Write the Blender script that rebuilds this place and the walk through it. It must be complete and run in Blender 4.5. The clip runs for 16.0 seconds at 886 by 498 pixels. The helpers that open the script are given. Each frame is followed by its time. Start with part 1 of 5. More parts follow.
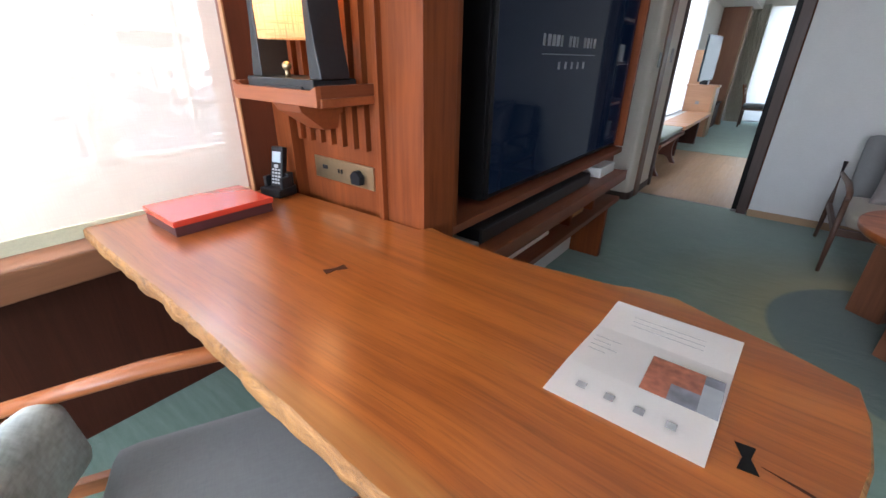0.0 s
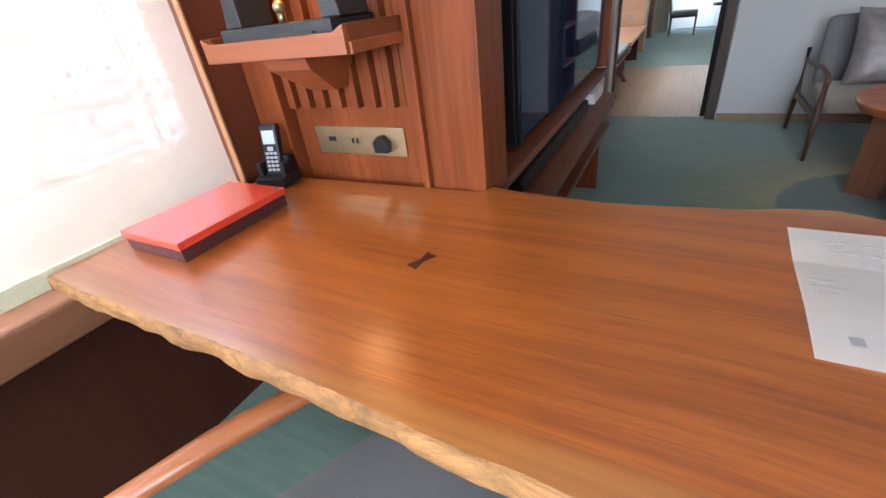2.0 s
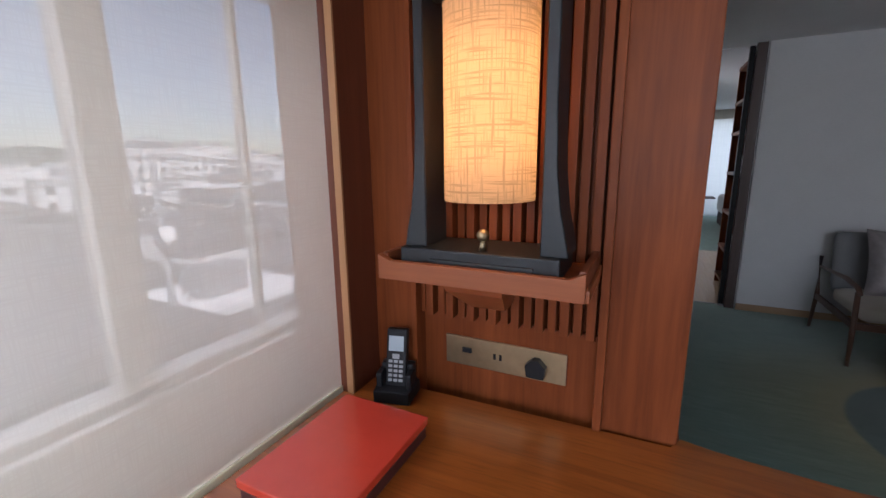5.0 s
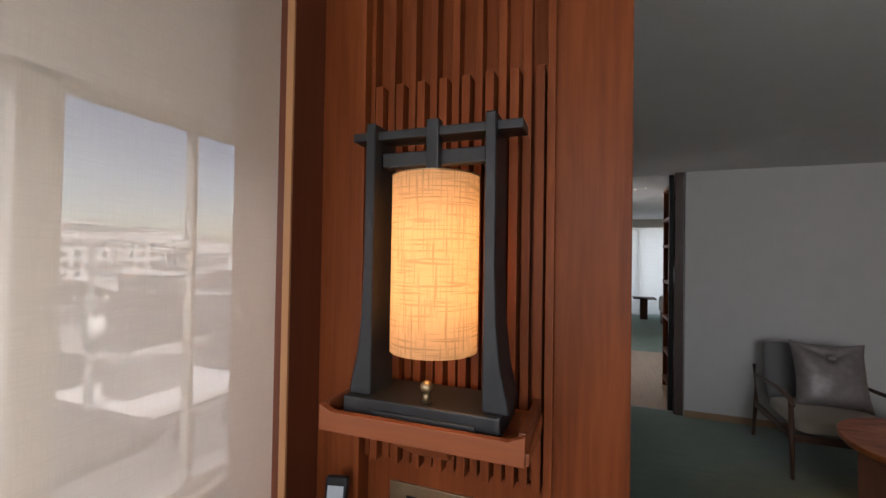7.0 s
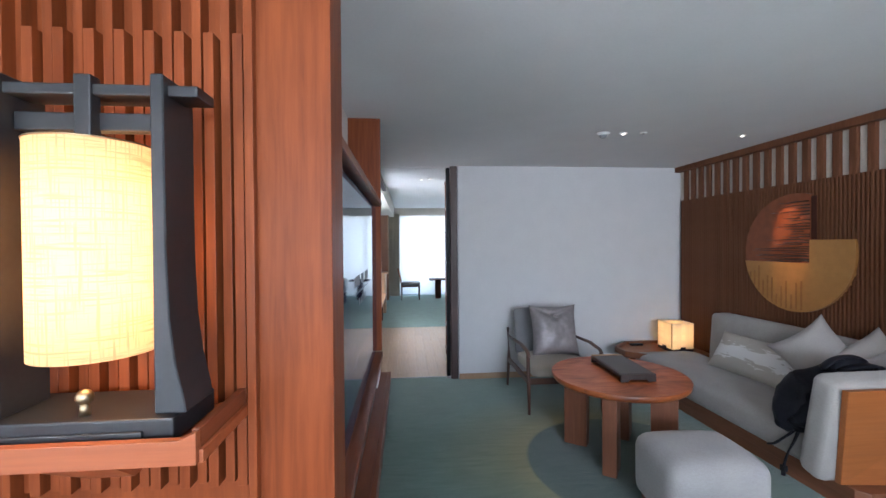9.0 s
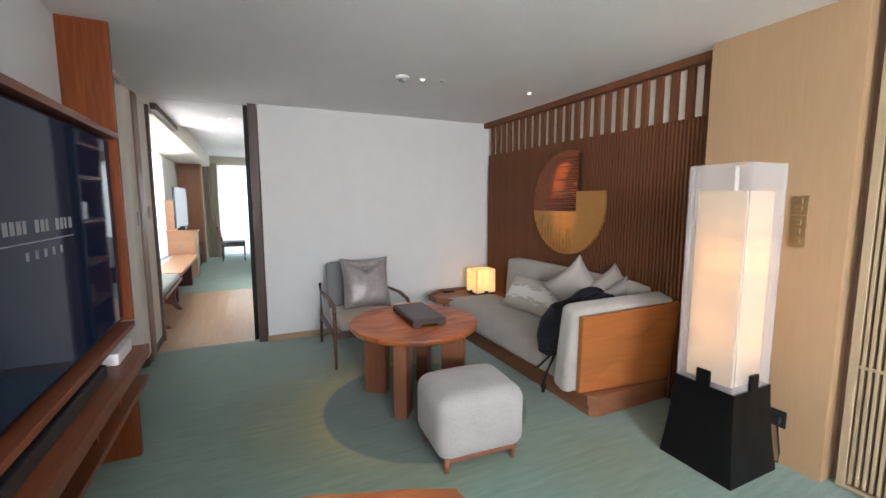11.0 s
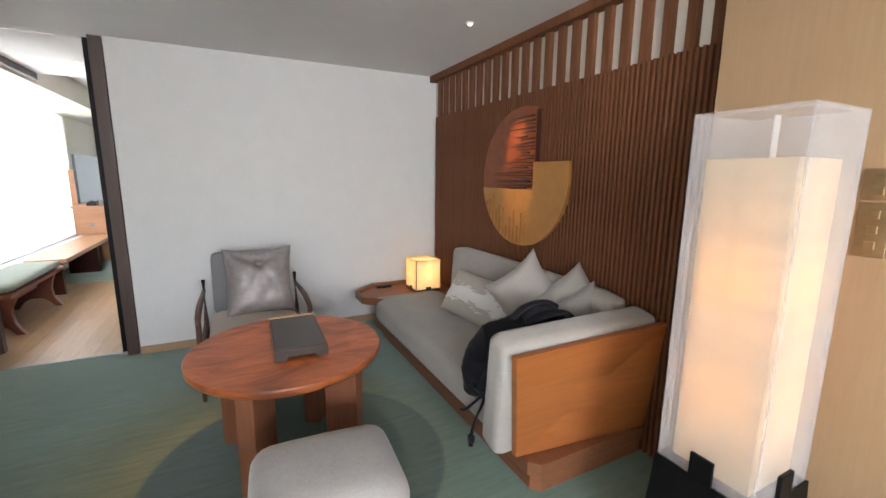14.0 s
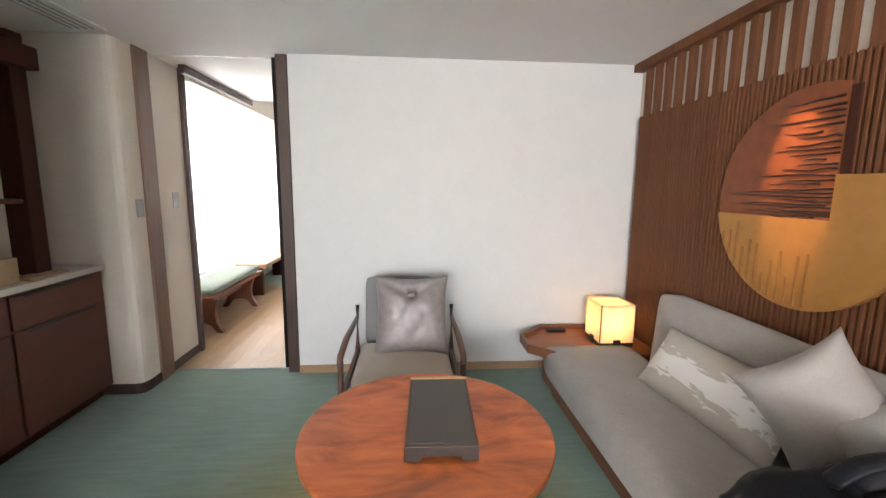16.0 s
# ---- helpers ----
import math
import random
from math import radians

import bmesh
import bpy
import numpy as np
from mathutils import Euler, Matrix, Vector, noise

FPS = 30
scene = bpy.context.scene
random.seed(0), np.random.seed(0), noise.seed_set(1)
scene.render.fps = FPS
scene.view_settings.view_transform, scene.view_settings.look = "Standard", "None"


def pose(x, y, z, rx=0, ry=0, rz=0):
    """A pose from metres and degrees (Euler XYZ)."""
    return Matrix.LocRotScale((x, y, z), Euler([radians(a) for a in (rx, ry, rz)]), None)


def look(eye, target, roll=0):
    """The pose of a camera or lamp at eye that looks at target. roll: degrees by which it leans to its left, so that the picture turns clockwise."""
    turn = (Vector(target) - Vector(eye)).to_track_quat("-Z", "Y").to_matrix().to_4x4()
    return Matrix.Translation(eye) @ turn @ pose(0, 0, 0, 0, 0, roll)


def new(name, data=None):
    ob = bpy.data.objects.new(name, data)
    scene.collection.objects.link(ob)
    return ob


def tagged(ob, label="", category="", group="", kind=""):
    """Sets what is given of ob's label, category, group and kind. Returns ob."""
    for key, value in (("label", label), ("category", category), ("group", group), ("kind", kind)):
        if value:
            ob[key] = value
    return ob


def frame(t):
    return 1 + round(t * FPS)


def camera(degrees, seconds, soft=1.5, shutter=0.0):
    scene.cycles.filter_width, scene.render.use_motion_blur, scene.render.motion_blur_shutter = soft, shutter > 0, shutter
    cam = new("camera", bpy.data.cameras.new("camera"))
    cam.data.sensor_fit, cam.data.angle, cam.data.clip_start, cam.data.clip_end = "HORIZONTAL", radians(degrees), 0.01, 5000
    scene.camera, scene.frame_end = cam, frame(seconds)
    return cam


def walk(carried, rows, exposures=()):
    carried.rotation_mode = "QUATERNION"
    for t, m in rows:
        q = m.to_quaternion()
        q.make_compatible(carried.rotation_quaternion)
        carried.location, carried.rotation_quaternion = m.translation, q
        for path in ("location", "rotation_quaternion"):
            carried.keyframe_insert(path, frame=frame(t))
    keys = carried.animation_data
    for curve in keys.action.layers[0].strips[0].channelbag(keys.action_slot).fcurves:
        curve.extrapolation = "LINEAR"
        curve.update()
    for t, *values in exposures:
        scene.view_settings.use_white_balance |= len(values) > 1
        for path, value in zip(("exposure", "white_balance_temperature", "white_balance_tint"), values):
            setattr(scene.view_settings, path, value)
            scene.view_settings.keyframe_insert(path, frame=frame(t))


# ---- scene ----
cam = camera(93.6, 16.0)
PATH = [
    (0, (0.19, 0.199, 1.25), (-0.925, 1.631, 0.411), 0.9),
    (0.5, (0.162, 0.192, 1.207), (-0.743, 1.682, 0.227), -1.0),
    (1, (0.087, 0.196, 1.192), (-0.78, 1.661, 0.143), -6.2),
    (1.5, (-0.059, 0.202, 1.189), (-0.969, 1.638, 0.135), -8.5),
    (2, (-0.174, 0.193, 1.195), (-1.06, 1.668, 0.175), -7.5),
    (2.5, (-0.331, 0.159, 1.217), (-1.142, 1.722, 0.268), -6.1),
    (3, (-0.448, 0.17, 1.244), (-1.346, 1.725, 0.362), -4.9),
    (3.5, (-0.529, 0.197, 1.258), (-1.455, 1.781, 0.462), -1.7),
    (4, (-0.57, 0.214, 1.287), (-1.514, 1.834, 0.591), -1.4),
    (4.5, (-0.628, 0.198, 1.309), (-1.543, 1.883, 0.742), 0.4),
    (4.7, (-0.641, 0.188, 1.328), (-1.538, 1.904, 0.827), -0.2),
    (6.8, (-0.612, 0.166, 1.467), (-1.358, 2.022, 1.476), 1.1),
    (7, (-0.61, 0.17, 1.473), (-1.309, 2.044, 1.504), 0.9),
    (7.5, (-0.576, 0.172, 1.483), (-1.123, 2.095, 1.551), 0.3),
    (8, (-0.53, 0.169, 1.483), (-0.867, 2.139, 1.546), -0.1),
    (8.5, (-0.483, 0.197, 1.479), (-0.559, 2.195, 1.503), -0.4),
    (9, (-0.399, 0.198, 1.462), (-0.224, 2.19, 1.438), -0.4),
    (9.5, (-0.273, 0.213, 1.448), (0.123, 2.172, 1.366), -0.2),
    (10, (-0.151, 0.215, 1.426), (0.408, 2.131, 1.297), 0.1),
    (12.3, (0.358, 0.425, 1.384), (1.376, 2.117, 1.066), -0.5),
    (12.5, (0.441, 0.453, 1.384), (1.439, 2.157, 1.068), -0.3),
    (13, (0.632, 0.526, 1.397), (1.54, 2.28, 1.082), 0.8),
    (13.5, (0.761, 0.691, 1.386), (1.651, 2.448, 1.038), 0.7),
    (14, (0.866, 0.892, 1.387), (1.758, 2.648, 1.037), 0.5),
    (14.5, (0.979, 1.08, 1.396), (1.729, 2.908, 1.084), 1.3),
    (15, (1.05, 1.239, 1.402), (1.652, 3.12, 1.088), 1.9),
    (15.5, (1.044, 1.437, 1.409), (1.517, 3.36, 1.127), 1.0),
    (16, (1.013, 1.58, 1.413), (1.16, 3.553, 1.117), 0.6),
]
EXPOSURES = [
    (0, 1.7, 6000, 15), (1.5, 1.8, 6000, 15), (2.5, 1.6, 6000, 15), (3.0, 1.3, 6000, 16), (3.5, 0.95, 6000, 17), (4.7, 0.32, 5900, 18),
    (6.8, 0.2, 6750, 18), (7.5, 0.25, 6500, 17), (8.0, 0.5, 6300, 18), (8.5, 1.2, 6000, 19), (9.0, 1.85, 5700, 15), (9.5, 2.25, 5700, 14),
    (10.0, 2.3, 6150, 15), (12.3, 2.22, 6650, 15), (14.0, 2.28, 6650, 15), (15.5, 2.75, 6800, 15), (16.0, 2.75, 6900, 16),
]
walk(cam, [(t, look(eye, target, roll)) for t, eye, target, roll in PATH], EXPOSURES)

# ---- world and light ----
world = bpy.data.worlds.new("world")
scene.world = world
world.use_nodes = True
wn = world.node_tree
sky = wn.nodes.new("ShaderNodeTexSky")
sky.sky_type = "NISHITA"
sky.sun_disc = False
sky.sun_elevation, sky.sun_rotation = radians(48), radians(150)
wn.nodes["Background"].inputs[1].default_value = 0.15
wn.links.new(sky.outputs[0], wn.nodes["Background"].inputs[0])


def lamp(name, kind, m, power, colour, **settings):
    data = bpy.data.lights.new(name, kind)
    data.energy, data.color = power, colour
    for key, value in settings.items():
        if key == "radius":
            data.shadow_soft_size = value
        elif key == "angle":
            data.angle = value
        elif key == "size":
            data.shape, data.size, data.size_y = "RECTANGLE", value[0], value[1]
        elif key == "spot":
            data.spot_size, data.spot_blend = radians(value), 0.6
    ob = new(name, data)
    ob.matrix_world = m
    return ob


lamp("sun", "SUN", look((0, 0, 20), (-8, 4.6, 9.8)), 5.0, (1.0, 0.95, 0.88), angle=radians(0.6))
# added fill lamp in an assumed south opening, brightens the room from behind
lamp("sky_window_study", "AREA", look((0.4, -2.86, 1.75), (0.2, 0.0, 1.5)), 46, (0.92, 0.95, 1.0), size=(2.3, 0.9))
lamp("sky_window_desk", "AREA", look((-1.475, -1.32, 1.33), (0.4, -1.0, 1.75)), 33, (0.9, 0.95, 1.0), size=(2.45, 0.82))
lamp("sky_above_window", "AREA", look((-2.35, 0.1, 2.5), (-1.35, 0.2, 1.3)), 42, (0.95, 0.97, 1.0), size=(2.6, 1.0))
lamp("sky_window_passage", "AREA", look((-1.62, 7.1, 1.5), (0.4, 7.1, 1.1)), 44, (0.88, 0.95, 1.0), size=(3.6, 1.6))
lamp("sky_window_bedroom", "AREA", look((0.9, 12.35, 1.3), (0.9, 10.0, 1.1)), 19, (0.8, 0.92, 1.0), size=(2.8, 1.9))
lamp("lantern_bulb_low", "POINT", pose(-0.912, 0.935, 1.39), 0.7, (1.0, 0.52, 0.21), radius=0.06)
lamp("lantern_bulb_high", "POINT", pose(-0.912, 0.935, 1.52), 0.75, (1.0, 0.52, 0.21), radius=0.06)
lamp("floor_lamp_bulb_low", "POINT", pose(2.26, 1.555, 0.75), 0.22, (1.0, 0.57, 0.22), radius=0.04)
lamp("floor_lamp_bulb_high", "POINT", pose(2.26, 1.555, 1.1), 0.25, (1.0, 0.57, 0.22), radius=0.04)
lamp("table_lamp_bulb", "POINT", pose(2.4, 4.315, 0.5), 0.5, (1.0, 0.62, 0.3), radius=0.03)
lamp("downlight_art", "SPOT", look((2.24, 3.262, 2.27), (2.64, 3.25, 1.5)), 22, (1.0, 0.56, 0.26), spot=24, radius=0.02)
lamp("downlight_table", "SPOT", look((1.26, 3.255, 2.27), (1.08, 2.98, 0.5)), 11, (1.0, 0.66, 0.38), spot=40, radius=0.02)

# ---- materials ----


def material(name):
    m = bpy.data.materials.new(name)
    m.use_nodes = True
    nt = m.node_tree
    return m, nt, nt.nodes["Principled BSDF"]


def node(nt, kind, **inputs):
    n = nt.nodes.new(kind)
    for key, value in inputs.items():
        n.inputs[key.replace("_", " ")].default_value = value
    return n


def coords(nt, scale):
    tc = nt.nodes.new("ShaderNodeTexCoord")
    mp = nt.nodes.new("ShaderNodeMapping")
    mp.inputs["Scale"].default_value = scale
    nt.links.new(tc.outputs["Object"], mp.inputs["Vector"])
    return mp.outputs["Vector"]


def ramp(nt, fac, *stops):
    r = nt.nodes.new("ShaderNodeValToRGB")
    e = r.color_ramp.elements
    e[0].position, e[0].color = stops[0][0], (*stops[0][1], 1)
    e[1].position, e[1].color = stops[-1][0], (*stops[-1][1], 1)
    for p, c in stops[1:-1]:
        e.new(p).color = (*c, 1)
    nt.links.new(fac, r.inputs["Fac"])
    return r.outputs["Color"]


def mix(nt, fac, a, b, mode="MIX"):
    n = nt.nodes.new("ShaderNodeMix")
    n.data_type, n.blend_type = "RGBA", mode
    if isinstance(fac, float):
        n.inputs[0].default_value = fac
    else:
        nt.links.new(fac, n.inputs[0])
    for i, v in ((6, a), (7, b)):
        if isinstance(v, tuple):
            n.inputs[i].default_value = (*v, 1)
        else:
            nt.links.new(v, n.inputs[i])
    return n.outputs[2]


def bump(nt, bsdf, height, strength, distance=0.002):
    b = nt.nodes.new("ShaderNodeBump")
    b.inputs["Strength"].default_value = strength
    b.inputs["Distance"].default_value = distance
    nt.links.new(height, b.inputs["Height"])
    nt.links.new(b.outputs["Normal"], bsdf.inputs["Normal"])


def wood(name, dark, light, axis="z", rough=0.4, fine=60.0, figure=5.0, coat=0.0):
    """Straight-grained timber; the grain runs along the axis."""
    m, nt, bsdf = material(name)
    stretch = {"x": (0.05, 1, 1), "y": (1, 0.05, 1), "z": (1, 1, 0.05)}[axis]
    grain = node(nt, "ShaderNodeTexNoise", Scale=fine, Detail=5.0, Roughness=0.65, Distortion=0.4)
    nt.links.new(coords(nt, stretch), grain.inputs["Vector"])
    broad = node(nt, "ShaderNodeTexNoise", Scale=figure, Detail=3.0, Distortion=1.2)
    soft = {"x": (0.22, 1, 1), "y": (1, 0.22, 1), "z": (1, 1, 0.22)}[axis]
    nt.links.new(coords(nt, soft), broad.inputs["Vector"])
    mean = tuple((a + b) / 2 for a, b in zip(dark, light))
    base = ramp(nt, broad.outputs["Fac"], (0.3, tuple(0.75 * a + 0.25 * b for a, b in zip(dark, light))), (0.5, mean), (0.72, light))
    lines = ramp(nt, grain.outputs["Fac"], (0.3, dark), (0.62, light))
    info = nt.nodes.new("ShaderNodeObjectInfo")
    colour = mix(nt, 0.42, base, lines)
    tint = ramp(nt, info.outputs["Random"], (0.0, (0.88, 0.88, 0.88)), (1.0, (1.0, 1.0, 1.0)))
    nt.links.new(mix(nt, 1.0, colour, tint, "MULTIPLY"), bsdf.inputs["Base Color"])
    wear = ramp(nt, broad.outputs["Fac"], (0.3, (rough - 0.07,) * 3), (0.7, (rough + 0.1,) * 3))
    nt.links.new(wear, bsdf.inputs["Roughness"])
    bsdf.inputs["Coat Weight"].default_value = coat
    bsdf.inputs["Coat Roughness"].default_value = 0.25
    bump(nt, bsdf, grain.outputs["Fac"], 0.12, 0.001)
    return m


def desk_wood():
    """Oiled slab: long streaks, flowing figure, pale sapwood towards the two long edges."""
    m, nt, bsdf = material("wood_live_edge_desk")
    tc = nt.nodes.new("ShaderNodeTexCoord")
    warp = node(nt, "ShaderNodeTexNoise", Scale=1.6, Detail=2.0)
    nt.links.new(coords(nt, (0.6, 1, 1)), warp.inputs["Vector"])
    push = nt.nodes.new("ShaderNodeVectorMath")
    push.operation = "MULTIPLY_ADD"
    push.inputs[1].default_value = (0.0, 0.08, 0.0)
    nt.links.new(warp.outputs["Color"], push.inputs[0])
    nt.links.new(tc.outputs["Object"], push.inputs[2])

    def streaks(scale, stretch, detail):
        mp = nt.nodes.new("ShaderNodeMapping")
        mp.inputs["Scale"].default_value = (stretch, 1, 1)
        nt.links.new(push.outputs[0], mp.inputs["Vector"])
        n = node(nt, "ShaderNodeTexNoise", Scale=scale, Detail=detail, Roughness=0.6)
        nt.links.new(mp.outputs[0], n.inputs["Vector"])
        return n.outputs["Fac"]

    bands = ramp(nt, streaks(13.0, 0.045, 5.0), (0.2, (0.2, 0.045, 0.008)), (0.42, (0.29, 0.072, 0.011)), (0.58, (0.38, 0.1, 0.015)), (0.8, (0.47, 0.145, 0.024)))
    thin = ramp(nt, streaks(55.0, 0.035, 4.0), (0.3, (0.1, 0.022, 0.005)), (0.6, (0.4, 0.115, 0.02)))
    c = mix(nt, 0.36, bands, thin)
    pores = ramp(nt, streaks(260.0, 0.05, 2.0), (0.3, (0.72, 0.72, 0.72)), (0.5, (1, 1, 1)))
    c = mix(nt, 0.8, c, pores, "MULTIPLY")
    sep = nt.nodes.new("ShaderNodeSeparateXYZ")
    nt.links.new(push.outputs[0], sep.inputs[0])
    for lo, hi in ((0.503, 0.474), (1.09, 1.14)):
        edge = nt.nodes.new("ShaderNodeMapRange")
        edge.inputs["From Min"].default_value, edge.inputs["From Max"].default_value = lo, hi
        edge.inputs["To Max"].default_value = 0.55
        nt.links.new(sep.outputs["Y"], edge.inputs["Value"])
        sap = ramp(nt, streaks(40.0, 0.05, 3.0), (0.3, (0.3, 0.12, 0.028)), (0.65, (0.45, 0.22, 0.06)))
        c = mix(nt, edge.outputs["Result"], c, sap)
    nt.links.new(c, bsdf.inputs["Base Color"])
    fig = streaks(5.0, 0.3, 2.0)
    nt.links.new(ramp(nt, fig, (0.3, (0.29,) * 3), (0.7, (0.31,) * 3)), bsdf.inputs["Roughness"])
    bsdf.inputs["Coat Weight"].default_value = 1.0
    bsdf.inputs["Coat Roughness"].default_value = 0.2
    bump(nt, bsdf, streaks(120.0, 0.05, 3.0), 0.06, 0.001)
    return m


def table_wood():
    """Patchy reddish burl with straight grain under it."""
    m, nt, bsdf = material("wood_round_table")
    grain = node(nt, "ShaderNodeTexNoise", Scale=46.0, Detail=4.0, Distortion=0.5)
    nt.links.new(coords(nt, (0.08, 1, 1)), grain.inputs["Vector"])
    patch = node(nt, "ShaderNodeTexNoise", Scale=8.0, Detail=6.0, Roughness=0.62, Distortion=0.9)
    nt.links.new(coords(nt, (0.45, 1, 1)), patch.inputs["Vector"])
    a = ramp(nt, patch.outputs["Fac"], (0.33, (0.085, 0.024, 0.01)), (0.43, (0.19, 0.05, 0.015)), (0.55, (0.31, 0.085, 0.021)), (0.7, (0.4, 0.125, 0.034)))
    b = ramp(nt, grain.outputs["Fac"], (0.3, (0.2, 0.05, 0.018)), (0.65, (0.42, 0.125, 0.038)))
    nt.links.new(mix(nt, 0.22, a, b), bsdf.inputs["Base Color"])
    nt.links.new(ramp(nt, patch.outputs["Fac"], (0.3, (0.45,) * 3), (0.7, (0.3,) * 3)), bsdf.inputs["Roughness"])
    bump(nt, bsdf, grain.outputs["Fac"], 0.08, 0.001)
    return m


def bark_edge():
    """The waney rim: pale sapwood with dark bark pits."""
    m, nt, bsdf = material("wood_waney_rim")
    n = node(nt, "ShaderNodeTexNoise", Scale=38.0, Detail=6.0, Roughness=0.7, Distortion=1.0)
    nt.links.new(coords(nt, (0.4, 1, 1)), n.inputs["Vector"])
    big = node(nt, "ShaderNodeTexNoise", Scale=9.0, Detail=2.0)
    nt.links.new(coords(nt, (0.5, 1, 1)), big.inputs["Vector"])
    a = ramp(nt, n.outputs["Fac"], (0.36, (0.05, 0.022, 0.008)), (0.46, (0.2, 0.09, 0.028)), (0.62, (0.42, 0.2, 0.06)))
    b = ramp(nt, big.outputs["Fac"], (0.35, (0.3, 0.13, 0.04)), (0.65, (0.5, 0.25, 0.08)))
    nt.links.new(mix(nt, 0.35, a, b), bsdf.inputs["Base Color"])
    bsdf.inputs["Roughness"].default_value = 0.6
    bump(nt, bsdf, n.outputs["Fac"], 0.9, 0.01)
    return m


def plain(name, colour, rough=0.5, metal=0.0, scale=40.0, vary=0.12, relief=0.05, coat=0.0):
    m, nt, bsdf = material(name)
    n = node(nt, "ShaderNodeTexNoise", Scale=scale, Detail=4.0)
    nt.links.new(coords(nt, (1, 1, 1)), n.inputs["Vector"])
    big = node(nt, "ShaderNodeTexNoise", Scale=scale / 14, Detail=2.0)
    nt.links.new(coords(nt, (1, 1, 1)), big.inputs["Vector"])
    lo, hi = tuple(c * (1 - vary) for c in colour), tuple(min(1, c * (1 + vary)) for c in colour)
    a = ramp(nt, n.outputs["Fac"], (0.3, lo), (0.7, hi))
    b = ramp(nt, big.outputs["Fac"], (0.3, lo), (0.7, hi))
    nt.links.new(mix(nt, 0.5, a, b), bsdf.inputs["Base Color"])
    bsdf.inputs["Roughness"].default_value = rough
    bsdf.inputs["Metallic"].default_value = metal
    bsdf.inputs["Coat Weight"].default_value = coat
    bump(nt, bsdf, n.outputs["Fac"], relief, 0.002)
    return m


def fabric(name, colour, weave=520.0, vary=0.14, rough=0.9, relief=0.3, sheen=0.25):
    """Woven cloth: crossed threads, with broad wear."""
    m, nt, bsdf = material(name)
    threads = []
    for stretch in ((1, 0.12, 0.4), (0.12, 1, 0.4), (0.4, 0.2, 1)):
        n = node(nt, "ShaderNodeTexNoise", Scale=weave, Detail=2.0)
        nt.links.new(coords(nt, stretch), n.inputs["Vector"])
        threads.append(n.outputs["Fac"])
    add = nt.nodes.new("ShaderNodeMath")
    nt.links.new(threads[0], add.inputs[0])
    nt.links.new(threads[1], add.inputs[1])
    add2 = nt.nodes.new("ShaderNodeMath")
    nt.links.new(add.outputs[0], add2.inputs[0])
    nt.links.new(threads[2], add2.inputs[1])
    third = node(nt, "ShaderNodeMath")
    third.operation = "MULTIPLY"
    third.inputs[1].default_value = 0.333
    nt.links.new(add2.outputs[0], third.inputs[0])
    big = node(nt, "ShaderNodeTexNoise", Scale=6.0, Detail=3.0)
    nt.links.new(coords(nt, (1, 1, 1)), big.inputs["Vector"])
    lo, hi = tuple(c * (1 - vary) for c in colour), tuple(min(1, c * (1 + vary)) for c in colour)
    a = ramp(nt, third.outputs[0], (0.38, lo), (0.62, hi))
    b = ramp(nt, big.outputs["Fac"], (0.3, lo), (0.7, hi))
    nt.links.new(mix(nt, 0.4, a, b), bsdf.inputs["Base Color"])
    bsdf.inputs["Roughness"].default_value = rough
    bsdf.inputs["Sheen Weight"].default_value = sheen
    bump(nt, bsdf, third.outputs[0], relief, 0.002)
    return m


def lit_cloth(name, colour, weave, through_part, see=0.0, contrast=0.3, band=(0.38, 0.6)):
    """Thin cloth or paper that lets light through; see: the share of open holes in the weave."""
    m, nt, bsdf = material(name)
    nt.nodes.remove(bsdf)
    out = nt.nodes["Material Output"]
    a = node(nt, "ShaderNodeTexNoise", Scale=weave, Detail=3.0, Distortion=0.3)
    nt.links.new(coords(nt, (0.05, 0.05, 1)), a.inputs["Vector"])
    b = node(nt, "ShaderNodeTexNoise", Scale=weave, Detail=3.0)
    nt.links.new(coords(nt, (1, 1, 0.05)), b.inputs["Vector"])
    h = nt.nodes.new("ShaderNodeMath")
    h.operation = "MINIMUM"
    nt.links.new(a.outputs["Fac"], h.inputs[0])
    nt.links.new(b.outputs["Fac"], h.inputs[1])
    lo = tuple(c * (1 - contrast) for c in colour)
    col = ramp(nt, h.outputs[0], (band[0], lo), (band[1], colour))
    d = nt.nodes.new("ShaderNodeBsdfDiffuse")
    t = nt.nodes.new("ShaderNodeBsdfTranslucent")
    nt.links.new(col, d.inputs["Color"])
    nt.links.new(col, t.inputs["Color"])
    s = nt.nodes.new("ShaderNodeMixShader")
    s.inputs[0].default_value = through_part
    nt.links.new(d.outputs[0], s.inputs[1])
    nt.links.new(t.outputs[0], s.inputs[2])
    final = s.outputs[0]
    if see:
        hole = nt.nodes.new("ShaderNodeBsdfTransparent")
        s2 = nt.nodes.new("ShaderNodeMixShader")
        s2.inputs[0].default_value = see
        nt.links.new(final, s2.inputs[1])
        nt.links.new(hole.outputs[0], s2.inputs[2])
        final = s2.outputs[0]
    nt.links.new(final, out.inputs["Surface"])
    return m


